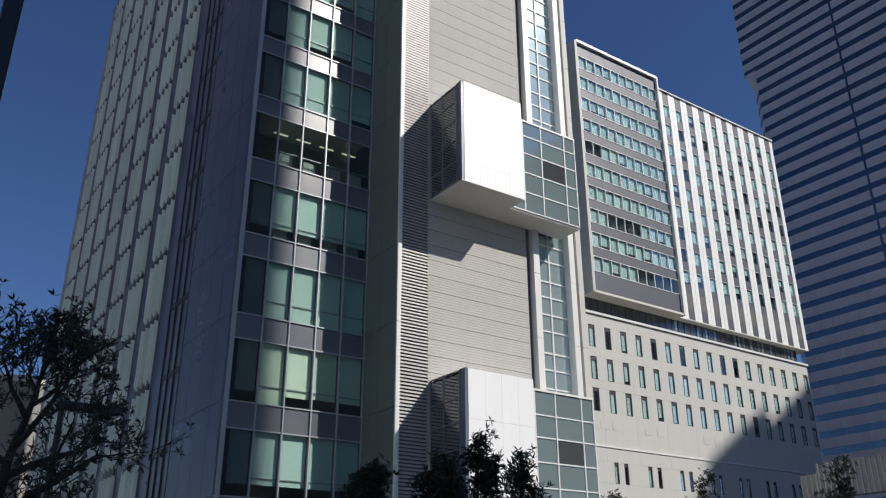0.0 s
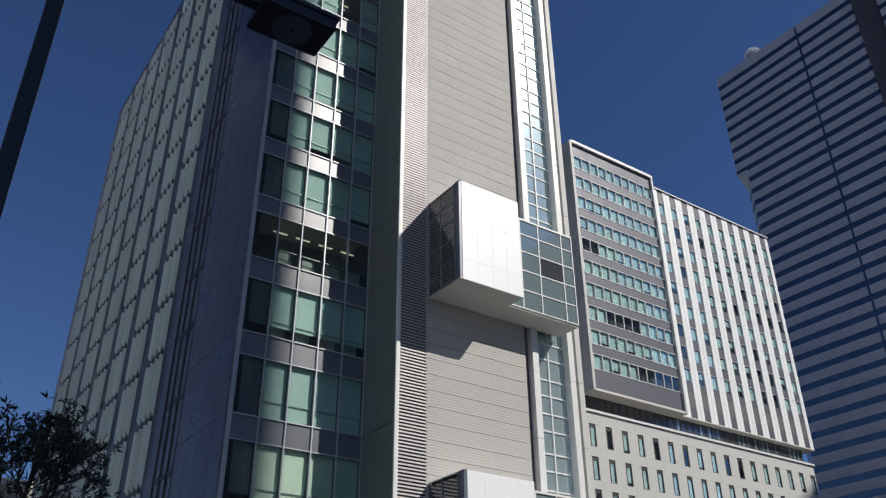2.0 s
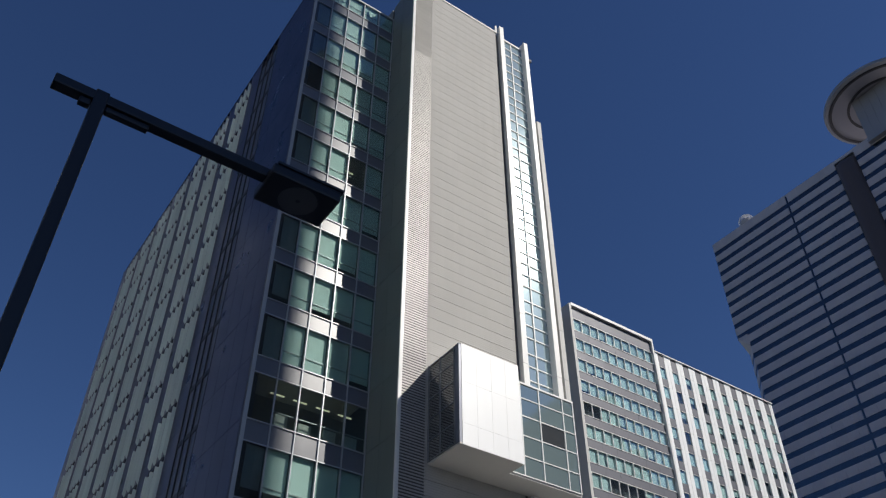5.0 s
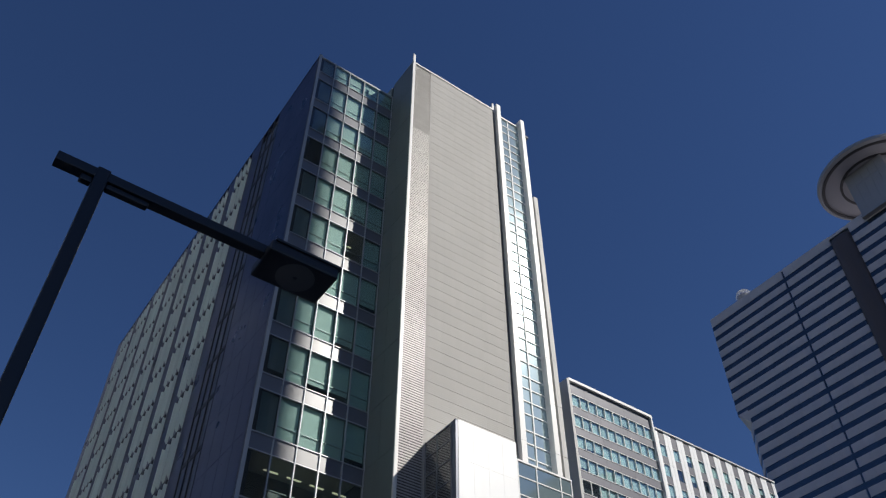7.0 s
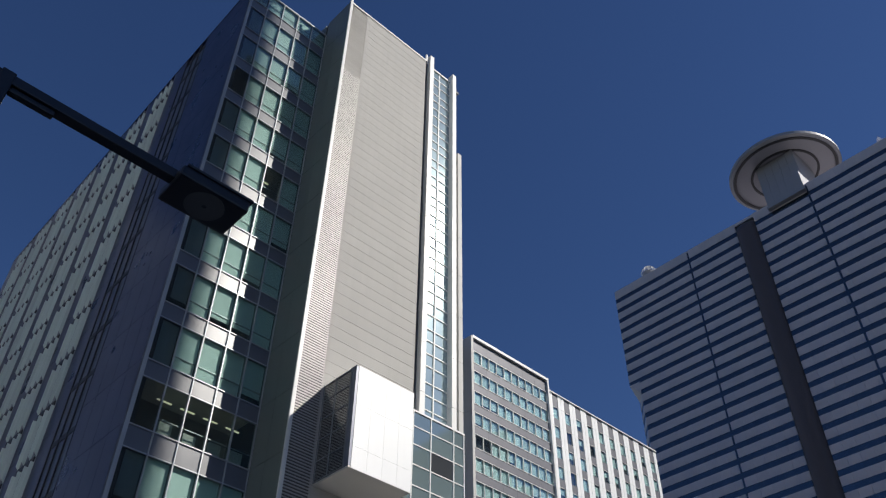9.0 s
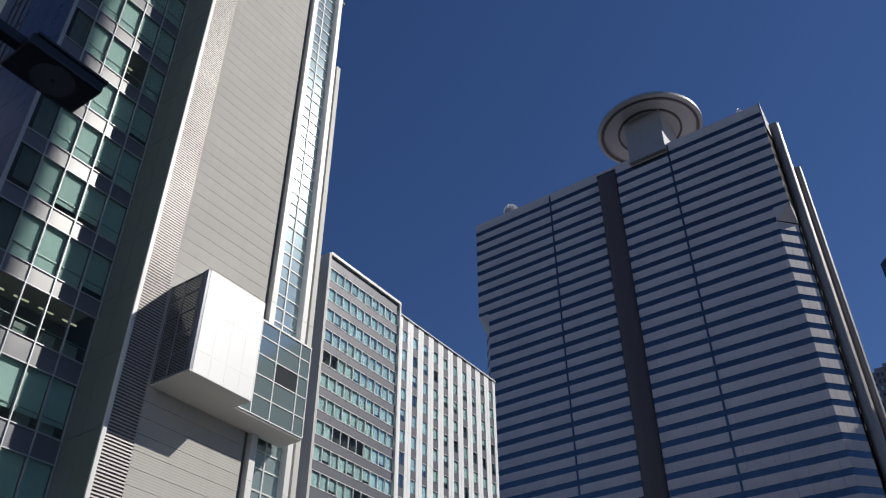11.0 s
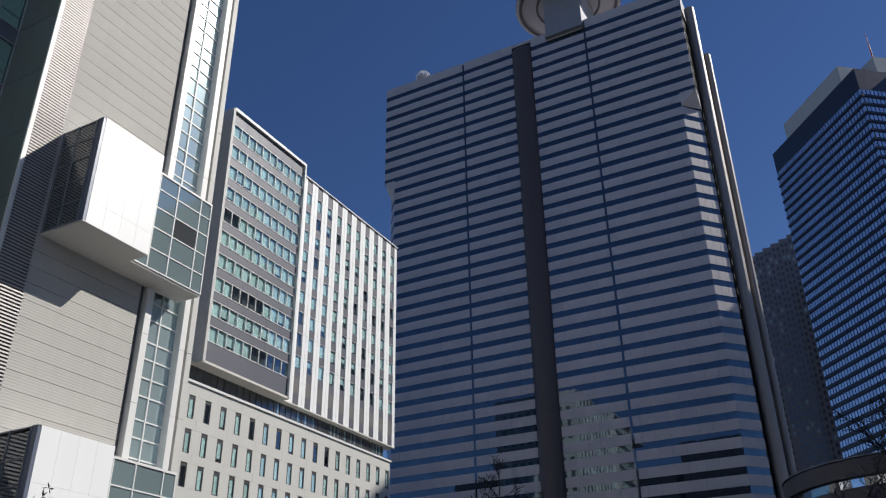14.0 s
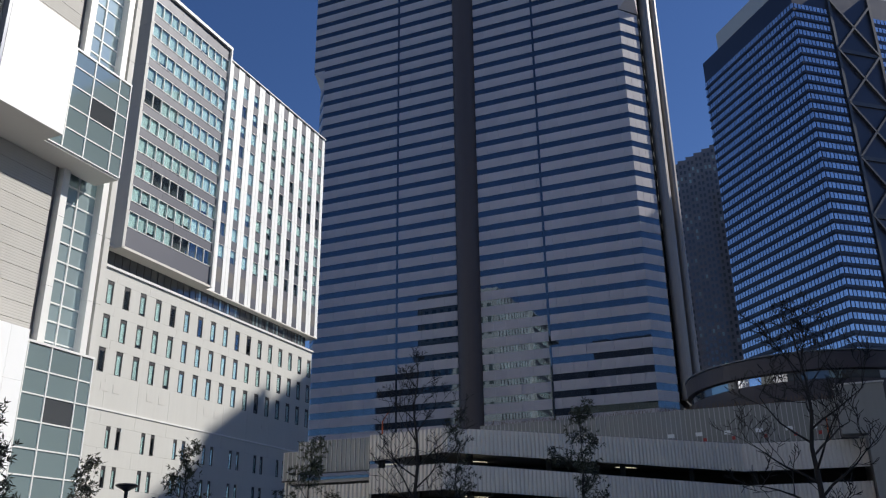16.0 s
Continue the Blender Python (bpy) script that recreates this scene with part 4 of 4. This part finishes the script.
for q, (s, t) in enumerate(((19, 9), (30, 30))):
    x, y = plan(s, t)
    part("mast", Shape().tube((x, y, FH + 13.0), (x, y, FH + 28 - 6 * q), 0.35, 0.12, 8), M_ORANGE if q == 0 else M_F1GREY, far, "red and white lattice mast")

brown = thing("stepped_tower", (440, 30, 0), "brown-grey tower with a stepped roofline and small windows", "building")
bc = Vector((418, 44, 0))
away = Vector((0.996, 0.09, 0))
side = Vector((0.09, -0.996, 0))
wins, pale = Shape(), Shape()
for k in range(8):
    z1 = 201.0 + 1.7 * k
    p0, p1 = bc + side * (4.2 * k), bc + side * (4.2 * (k + 1))
    q0, q1 = p0 + away * 30, p1 + away * 30
    part("wall", Shape().prism([(p0.x, p0.y), (p1.x, p1.y), (q1.x, q1.y), (q0.x, q0.y)], 0, z1), M_F2, brown)
    for r in range(56):
        zz = z1 - 4.5 - 3.5 * r
        if zz < 5:
            break
        for j in (0.5, 2.5):
            a, b = p0 + side * j - away * 0.12, p0 + side * (j + 1.1) - away * 0.12
            c, d = b + away * 0.2, a + away * 0.2
            (pale if rnd.random() < (0.5 if r in (2, 3, 34, 35, 38, 39) else 0.06) else wins).prism([(a.x, a.y), (b.x, b.y), (c.x, c.y), (d.x, d.y)], zz, zz + 1.9)
tagged(part("window", wins, M_PODDK, brown, "small dark windows"), kind="stuff")
# blind colour stands in for windows that are lit
tagged(part("window", pale, M_BLIND, brown, "small windows coloured pale to read as lit"), kind="stuff")
for q in range(3):
    part("roof_mast", Shape().tube((420 + q, 43.0 - 0.6 * q, 200), (420 + q, 43.0 - 0.6 * q, 213 - 3 * q), 0.25, 0.1, 6), M_ORANGE, brown, "red lattice roof mast")

DX, DY, DRAD = 165.5, -1.4, 20.4
drum = thing("curved_podium", (DX, DY, 0), "dark stone podium with a curved ribbon window", "building")
part("wall", Shape().lathe(DX, DY, [(DRAD - 0.3, 0), (DRAD - 0.3, 29.5), (DRAD - 0.9, 29.6), (DRAD - 0.9, 31.1), (DRAD, 31.2), (DRAD, 33.8), (DRAD - 0.4, 34.0), (0.5, 34.0), (0.5, 0)], 96), M_CURVE, drum)
for k in range(30):
    a = radians(98 + 6.0 * k)
    c, s_ = math.cos(a), math.sin(a)
    rr = DRAD - 0.85
    bm_ = Shape().beam((DX + rr * c - 1.05 * s_, DY + rr * s_ + 1.05 * c, 30.35), (DX + rr * c + 1.05 * s_, DY + rr * s_ - 1.05 * c, 30.35), 0.15, 1.25)
    # brighter glass on a few panes takes the place of lit windows
    part("window_pane", bm_, M_F1GL if k in (9, 10, 11, 12, 20) else M_PODGL if k in (6, 7, 16) else M_PODDK, drum)
part("coping", Shape().lathe(DX, DY, [(DRAD + 0.1, 34.0), (DRAD + 0.1, 34.2), (DRAD - 0.8, 34.2), (DRAD - 0.8, 34.0)], 96), M_F1GREY, drum)

# ---- parking garage ----
garage = thing("parking_garage", (70, 15, 0), "parking garage with white corrugated guard walls and open slots", "parking garage")
LINE = [(60.9, 31.7), (60.0, 24.9), (80.1, 5.1), (81.6, -4.9)]
# foot and top of each guard wall at the points of LINE; the long side follows the ramp
GUARDS = [((9.9, 11.9), (10.1, 11.9), (9.54, 11.9), (9.6, 11.9)),
          ((7.4, 9.3), (7.4, 9.27), (6.35, 8.36), (6.4, 8.4)),
          ((4.8, 6.6), (4.7, 6.6), (3.5, 5.5), (3.5, 5.5)),
          ((2.1, 3.9), (2.0, 3.9), (1.0, 2.9), (1.0, 2.9))]


def corrugated(a, b, ends, pitch=0.36, depth=0.16):
    """Trapezoid-profile sheet wall between two plan points."""
    a, b = Vector((*a, 0)), Vector((*b, 0))
    d = (b - a).normalized()
    out = Vector((-d.y, d.x, 0)) * -1
    length = (b - a).length
    pts, s, k = [], 0.0, 0
    while s < length:
        for ds, off in ((0.0, 0), (0.3, 0), (0.4, 1), (0.85, 1), (0.95, 0)):
            if s + ds * pitch <= length:
                p = a + d * (s + ds * pitch) + out * (depth * off)
                pts.append((p.x, p.y))
        s += pitch
    pts.append((b.x, b.y))
    sh = Shape()
    n = len(pts)
    (z0, z1), (y0, y1) = ends

    def rise(x, y, lo, hi):
        return lo + (hi - lo) * min(1, (Vector((x, y, 0)) - a).length / length)
    sh.v = [(x, y, rise(x, y, z0, y0)) for x, y in pts] + [(x, y, rise(x, y, z1, y1)) for x, y in pts]
    sh.f = [(i, i + 1, n + i + 1, n + i) for i in range(n - 1)]
    m = len(sh.v)
    back = [(x - out.x * 0.12, y - out.y * 0.12) for x, y in ((a.x, a.y), (b.x, b.y))]
    sh.v += [(*back[0], z0), (*back[1], y0), (*back[1], y1), (*back[0], z1)]
    sh.f += [(m, m + 1, m + 2, m + 3), (n - 1, m + 1, m + 2, 2 * n - 1), (0, n, m + 3, m)]
    return sh


deck_poly = [(61.4, 31.7), (60.8, 25.2), (80.5, 5.6), (82.2, -4.9), (120, -4.9), (120, 31.7)]
for k, row in enumerate(GUARDS):
    zt = (11.9, 9.2, 6.5, 3.9)[k]
    for (a, b), ends in zip(zip(LINE[:-1], LINE[1:]), zip(row[:-1], row[1:])):
        part("guard_wall", corrugated(a, b, ends), M_CORR, garage, "white corrugated guard wall")
    part("deck", Shape().prism(deck_poly, zt - 1.6, zt - 1.3), M_CONC, garage, "grey concrete deck")
    for a, b in zip(LINE[:-1], LINE[1:]):
        va, vb = Vector((*a, 0)), Vector((*b, 0))
        n = max(2, int((vb - va).length / 6))
        for q in range(n):
            p = va + (vb - va) * (q + 0.3) / n
            # columns coloured near-black to paint the shade inside the slots
            bar("column", p.x + 1.7, p.x + 2.1, p.y + 0.6, p.y + 1.0, max(0, zt - 4.2), zt - 1.6, M_PAINTED_DARK, garage)
            if q % 2 == 0:
                p2 = p + (vb - va).normalized() * 2.0
                sh = Shape().beam((p.x + 2.5, p.y + 1.5, zt - 2.05), (p2.x + 2.5, p2.y + 1.5, zt - 2.05), 0.08, 0.04)
                part("tube_light", sh, m_tube_light, garage, "lit fluorescent tube")
# inner walls carry the deck's shade as near-black colour
part("inner_wall", Shape().prism([(68, 31.6), (68.5, 27), (88, 7), (88, -4.8), (119.5, -4.8), (119.5, 31.6)], 0, 10.2), M_PAINTED_DARK, garage)
# mesh screens on the roof deck, with their ribs and rail
part("mesh_screen", Shape().box(81.7, 81.74, -3.0, 30.0, 11.7, 15.5), m_mesh, garage, "grey perforated mesh screen")
for q in range(75):
    bar("screen_rib", 81.6, 81.68, -3.0 + 0.44 * q, -2.94 + 0.44 * q, 11.7, 15.5, M_SLAT, garage)
bar("screen_rail", 81.6, 81.7, -4.3, 5.0, 11.92, 12.04, M_DKFRAME, garage, "dark rail under the screen")
bar("screen_post", 81.5, 81.62, -3.2, -3.08, 11.92, 15.6, M_DKFRAME, garage)
for y0, y1, z0, z1 in ((31.75, 38.3, 9.3, 11.8), (38.35, 39.7, 8.8, 11.05)):
    part("mesh_screen", Shape().box(61.0, 61.05, y0, y1, z0, z1), m_mesh, garage, "grey perforated mesh screen")
    for q in range(int((y1 - y0) / 0.42) + 1):
        bar("screen_rib", 60.9, 60.98, y0 + 0.42 * q, y0 + 0.06 + 0.42 * q, z0, z1, M_SLAT, garage)
    bar("screen_rail", 60.88, 61.0, y0, y1, z0 - 0.12, z0 - 0.02, M_DKFRAME, garage)
part("deck", Shape().box(61.3, 119, 31.72, 39.6, 8.5, 8.75), M_CONC, garage)
# same painted shade behind the left screens
part("inner_wall", Shape().box(67, 119, 31.8, 39.6, 0, 8.4), M_PAINTED_DARK, garage)
part("guard_wall", corrugated((61.3, 39.0), (61.3, 31.75), ((3.0, 8.3), (3.0, 8.3))), M_CORR, garage)
for y in (39.1, 39.45):
    part("column", Shape().box(61.2, 61.4, y, y + 0.16, 0, 8.8), M_CORR, garage, "slim white column")
part("stair_tower", Shape().box(79.5, 92, -6.85, -5.0, 0, 16.2), M_CONC, garage, "plain grey concrete stair tower")
part("stair_tower", Shape().box(79.5, 81.4, -4.99, -3.1, 12.1, 16.2), M_CONC, garage, "plain grey concrete stair tower")
part("coping", Shape().box(79.35, 92.2, -6.95, -5.0, 16.2, 16.32), M_CORR, garage)
part("coping", Shape().box(79.35, 81.5, -4.99, -3.0, 16.2, 16.32), M_CORR, garage)
for y in (11.2, 8.7, 6.2, 3.5, 1.0, -1.0):
    bar("bay_marker", 81.50, 81.53, y - 0.3, y + 0.3, 13.0, 13.35, M_WHITE, garage, "small white bay number plate")
    bar("bay_marker", 81.50, 81.53, y - 0.62, y - 0.34, 12.5, 12.8, M_RED, garage, "small red plate")
stalks = Shape()
sr = random.Random(3)
for _ in range(700):
    y = sr.uniform(-3, 30)
    h = sr.uniform(0.2, 0.75) * (1.3 if sr.random() < 0.2 else 1)
    stalks.tube((81.95, y, 15.3), (81.95 + sr.uniform(-0.2, 0.2), y + sr.uniform(-0.3, 0.3), 15.4 + h), 0.02, 0.008, 3, cap=False)
tagged(new("dry_stalks", stalks.mesh("dry_stalks", M_STALK)), "dry brown plant stalks along the mesh screen", "plants", kind="stuff")
mirror = thing("convex_mirror", (81.35, -2.1, 11.9), "orange post with a round traffic mirror on the garage deck", "traffic mirror")
part("post", Shape().tube((81.35, -2.1, 11.9), (81.35, -2.1, 13.9), 0.06, seg=8), M_ORANGE, mirror)
part("mirror_head", Shape().tube((81.3, -1.75, 13.5), (81.2, -1.75, 13.5), 0.36, 0.3, 16), M_TUBE, mirror)
post2 = thing("barrier_post", (62.3, 31.3, 11.9), "orange folded barrier arm and post on the deck", "barrier")
part("post", Shape().tube((62.3, 31.3, 10.3), (62.3, 31.3, 13.2), 0.07, seg=8), M_ORANGE, post2)
part("arm", Shape().beam((62.3, 31.3, 13.2), (62.5, 30.9, 13.9), 0.07, 0.07), M_ORANGE, post2)


# ---- street lamp ----
def softened(shape, width, mat, name, parent, label=""):
    """Part with rounded edges."""
    ob = part(name, shape, mat, parent, label)
    bm = bmesh.new()
    bm.from_mesh(ob.data)
    bmesh.ops.remove_doubles(bm, verts=bm.verts, dist=1e-5)
    bmesh.ops.bevel(bm, geom=bm.edges[:], offset=width, segments=2, affect='EDGES', profile=0.6)
    bm.to_mesh(ob.data)
    bm.free()
    return ob


lamp = thing("street_lamp", (0.30, 4.93, 0), "black steel street lamp with one long arm and flat head", "street lamp")
LZ = 6.79
softened(Shape().box(0.17, 0.275, 4.875, 4.985, 0.12, LZ + 0.06), 0.012, M_POLE, "pole", lamp)
softened(Shape().box(-0.13, 1.66, 4.88, 4.98, LZ - 0.055, LZ + 0.04), 0.010, M_POLE, "arm", lamp)
softened(Shape().box(0.278, 0.62, 4.90, 4.96, LZ - 0.11, LZ - 0.056), 0.012, M_POLE, "bracket", lamp)
softened(Shape().box(0.08, 0.168, 4.90, 4.96, LZ - 0.12, LZ - 0.056), 0.012, M_POLE, "bracket", lamp)
head = softened(Shape().box(1.62, 2.26, 4.76, 5.16, LZ - 0.1, LZ + 0.02), 0.025, M_POLE, "head", lamp)
softened(Shape().box(1.65, 2.28, 4.75, 5.17, LZ + 0.015, LZ + 0.045), 0.01, M_POLE, "cover", head)
part("lens", Shape().lathe(1.95, 4.96, [(0.02, LZ - 0.098), (0.17, LZ - 0.098), (0.17, LZ - 0.104), (0.02, LZ - 0.106)], 28), M_LENS, head)
softened(Shape().box(0.1, 0.345, 4.8, 5.06, 0.1, 0.18), 0.02, M_POLE, "base_plate", lamp)

lamp2 = thing("street_lamp", (5.0, 24.5, 0), "dark street lamp with a flat head behind the tree", "street lamp")
part("pole", Shape().tube((4.45, 24.5, 0), (4.45, 24.5, 6.6), 0.09, 0.07, 10), M_POLE, lamp2)
softened(Shape().box(4.3, 6.0, 24.35, 24.65, 6.6, 6.85), 0.08, M_POLE, "head", lamp2)
bollard = thing("garden_lamp", (22.2, 20.2, 0), "dark post lamp with a mushroom cap", "street lamp")
part("pole", Shape().tube((22.2, 20.2, 0.1), (22.2, 20.2, 4.2), 0.07, 0.06, 10), M_POLE, bollard)
part("cap", Shape().lathe(22.2, 20.2, [(0.03, 4.42), (0.30, 4.40), (0.36, 4.36), (0.34, 4.32), (0.14, 4.22), (0.03, 4.15)], 24), M_POLE, bollard)


# ---- trees ----
def tree(at, height, reach, seed, label, leaf=0.12, whorls=0, clear=0.3, mat=None, trunk=0.09, nodes=11, depth=3, rise=0.7, lean=(0, 0), stout=1.0, outer=False):
    """A leader with side limbs that fork into twigs; leaves in whorls at the twig ends."""
    r = random.Random(seed)
    ob = thing("tree", at, label, "tree", "street trees")
    wood, tips = Shape(), []
    base = Vector(at)

    def limb(p, d, length, rad, lev):
        steps = 4
        for q in range(steps):
            d = (d + Vector((r.uniform(-1, 1), r.uniform(-1, 1), r.uniform(-0.45, 0.8))) * 0.27).normalized()
            e = p + d * (length / steps)
            ra, rb = max(0.006, rad * (1 - 0.16 * q)), max(0.006, rad * (1 - 0.16 * (q + 1)))
            wood.tube(p, e, ra, rb, 7 if lev == 1 else 5 if lev == 2 else 3, cap=False)
            p = e
            if lev < depth and q > 0:
                for _ in range(1 if q < 3 else 2):
                    ax = Vector((r.uniform(-1, 1), r.uniform(-1, 1), r.uniform(-0.3, 0.7))).normalized()
                    limb(p.copy(), (d * 0.7 + ax * 0.8).normalized(), length * r.uniform(0.4, 0.62), rb * 0.62, lev + 1)
            if lev >= (depth if outer else depth - 1):
                tips.append((p.copy(), d.copy()))

    pts, n = [base.copy()], 10
    for q in range(1, n + 1):
        f = q / n
        pts.append(base + Vector((lean[0] * f * f + r.uniform(-1, 1) * 0.012 * height * f, lean[1] * f * f + r.uniform(-1, 1) * 0.012 * height * f, height * 0.93 * f)))
    for q in range(n):
        wood.tube(pts[q], pts[q + 1], max(0.012, trunk * (1 - 0.92 * q / n)), max(0.01, trunk * (1 - 0.92 * (q + 1) / n)), 10, cap=False)
    for k in range(nodes):
        f = clear + (0.96 - clear) * k / (nodes - 1)
        q = min(n - 1, int(f * n))
        p = pts[q].lerp(pts[q + 1], f * n - q)
        a = k * 2.4 + r.uniform(-0.4, 0.4)
        u = (k / (nodes - 1))
        ln = reach * (0.75 + 0.5 * math.sin(math.pi * min(1, u * 1.1))) * (1 - 0.55 * u)
        limb(p, Vector((math.cos(a), math.sin(a), rise + 0.5 * u)).normalized(), ln, max(0.009, trunk * (0.36 - 0.24 * u) * stout), 1)
    t = part("trunk", wood, M_BARK, ob)
    for poly in t.data.polygons:
        poly.use_smooth = True
    if whorls:
        crown = Shape()
        for _ in range(whorls):
            p, d = tips[r.randrange(len(tips))]
            p = p + Vector((r.gauss(0, 1), r.gauss(0, 1), r.gauss(0, 1))) * leaf * 0.8
            for _ in range(r.randint(5, 8)):
                ld = (d * 0.55 + Vector((r.uniform(-1, 1), r.uniform(-1, 1), r.uniform(-1.0, 0.7)))).normalized()
                sd = ld.cross(Vector((r.uniform(-1, 1), r.uniform(-1, 1), r.uniform(0.2, 1)))).normalized()
                up = sd.cross(ld)
                ln, wd = leaf * r.uniform(0.7, 1.2), leaf * r.uniform(0.10, 0.15)
                m = len(crown.v)
                crown.v += [tuple(p), tuple(p + ld * ln * 0.45 + sd * wd + up * wd * 0.4), tuple(p + ld * ln - up * wd * 0.5),
                            tuple(p + ld * ln * 0.45 - sd * wd + up * wd * 0.4)]
                crown.f += [(m, m + 1, m + 2), (m, m + 2, m + 3)]
        part("crown", crown, mat or M_LEAF, ob, "clusters of small glossy leaves")
    return ob


tree((1.5, 11.6, 0.1), 4.95, 1.4, 11, "dark evergreen street tree with spreading limbs and leaf clusters", leaf=0.11, whorls=1050, clear=0.34, trunk=0.15, nodes=17, rise=0.42, depth=4, stout=1.5, outer=True, lean=(0.3, 0))
BUSH = "bushy dark evergreen tree with upright twigs"
tree((8.5, 11.15, 0.1), 4.15, 0.62, 5, "bushy dark evergreen tree before the lower bay", leaf=0.12, whorls=700, clear=0.35, trunk=0.055, nodes=13, rise=1.4, depth=4, outer=True)
tree((7.75, 11.3, 0.1), 3.75, 0.5, 15, BUSH, leaf=0.12, whorls=1000, clear=0.4, trunk=0.05, nodes=11, rise=1.0, depth=4)
tree((9.25, 11.1, 0.1), 4.0, 0.52, 16, BUSH, leaf=0.12, whorls=420, clear=0.4, trunk=0.045, nodes=10, rise=1.4, depth=4, outer=True)
tree((6.5, 11.3, 0.1), 3.5, 0.55, 6, "small dark evergreen tree beside the tower", leaf=0.10, whorls=1500, clear=0.4, trunk=0.05, nodes=11, rise=0.9, depth=4)
GR = "slim evergreen street tree with sparse olive leaves"
tree((24.3, 5.8, 0.1), 6.35, 0.8, 21, GR, leaf=0.135, whorls=420, trunk=0.06, mat=M_LEAF2, rise=0.8)
tree((21.4, 12.9, 0.1), 5.3, 0.75, 22, GR, leaf=0.13, whorls=380, trunk=0.06, mat=M_LEAF2, rise=0.6)
tree((19.5, 15.7, 0.1), 5.15, 0.65, 23, GR, leaf=0.125, whorls=320, trunk=0.05, mat=M_LEAF2, rise=0.8)
tree((17.8, 17.5, 0.1), 4.6, 0.65, 24, GR, leaf=0.125, whorls=320, trunk=0.05, mat=M_LEAF2, rise=0.6)
tree((22.6, 8.9, 0.1), 6.0, 0.8, 27, GR, leaf=0.12, whorls=220, trunk=0.05, mat=M_LEAF2, rise=0.7)
tree((20.1, 9.0, 0.1), 7.35, 1.2, 31, "leafless winter tree with fine upswept twigs", clear=0.3, trunk=0.085, nodes=17, rise=0.9, depth=4)
tree((15.0, -0.25, 0.1), 5.9, 1.15, 32, "leafless winter tree with a wide twiggy crown", clear=0.38, trunk=0.075, nodes=16, rise=0.6, depth=4)

# ---- low block behind the first tree ----
low = thing("low_building", (22, 120, 0), "low pale concrete block behind the tree", "building")
bar("wall", 12.0, 34, 112, 130, 0, 27.3, M_CONC, low)
bar("parapet", 11.8, 34.2, 111.8, 130.2, 27.3, 28.0, M_CORR, low)

# ---- unseen towers round the viewer, placed to cast shade or throw light back ----
south = thing("unseen_tower", (68, -97, 0), "tall grey office tower across the street", "building")
bar("wall", 56, 95.6, -90, -64.1, 0, 205, M_CONC, south)
# out of view, there only to keep the garage in shade
east = thing("unseen_block", (118, -55, 0), "unseen grey block placed to shade the garage", "building")
bar("wall", 97.5, 150, -60, -32, 0, 84, M_MIDFRAME, east)
slab = thing("unseen_tower", (238, -90, 0), "high grey tower far down the street", "building")
part("wall", Shape().prism([(214, -109), (223, -116.9), (264.3, -70), (255.3, -62.1)], 0, 200.3), M_MIDFRAME, slab)
part("wing", Shape().prism([(255.4, -62.0), (264.4, -69.9), (270.0, -63.8), (261.0, -55.9)], 0, 173), M_MIDFRAME, slab)
part("plant_room", Shape().prism([(234.8, -85.4), (243.9, -93.4), (253.0, -83.1), (243.9, -75.1)], 200.3, 203.6), M_MIDFRAME, slab)
# added out of view; its bands and dark strips streak the west wall's reflection
north = thing("unseen_tower", (-26, 289, 0), "unseen pale tower added as a bright reflection in the west wall", "building")
bar("wall", -41, -12, 278, 300, 0, 232, M_WHITE, north)
bar("roof_block", -41, -22, 278.2, 300, 232, 256, M_WHITE, north)
for k in range(26):
    bar("window_band", -40.5, -12.5, 277.8, 278, 6 + 8.8 * k, 8.6 + 8.8 * k, M_F1DARK, north)
for k in range(12):
    bar("recess", -40 + 2.4 * k, -39.2 + 2.4 * k, 277.6, 277.8, 0, 232, M_PAINTED_DARK, north)

# added reflector: mirror panes bounce the sun onto the office tower's west wall
west = thing("unseen_tower", (-58, 16, 0), "unseen mirror-glass tower added to throw sunlight on the west wall", "building")
bar("wall", -84, -38.3, -14, 46, 0, 148, M_F1DARK, west)
bar("parapet", -84.2, -37.8, -14.2, 46.2, 148, 149.2, M_MIDFRAME, west)
for k in range(36):
    z = 3 + 4.05 * k
    for q in range(12):
        piece("window_pane", unit("window_pane", 0.2, 4.8, 2.9, M_WESTGL), (-38.3, -13.9 + 5 * q, z), west)

# added out of view to darken sky light and reflections low down
city = thing("unseen_block", (-140, 160, 0), "unseen dark blocks added to dim the banded tower's lower floors", "building")
for y0, y1, h in ((66, 112, 135), (116, 170, 122), (174, 215, 140), (219, 262, 128)):
    bar("wall", -162, -122, y0, y1, 0, h, M_F1DARK, city)
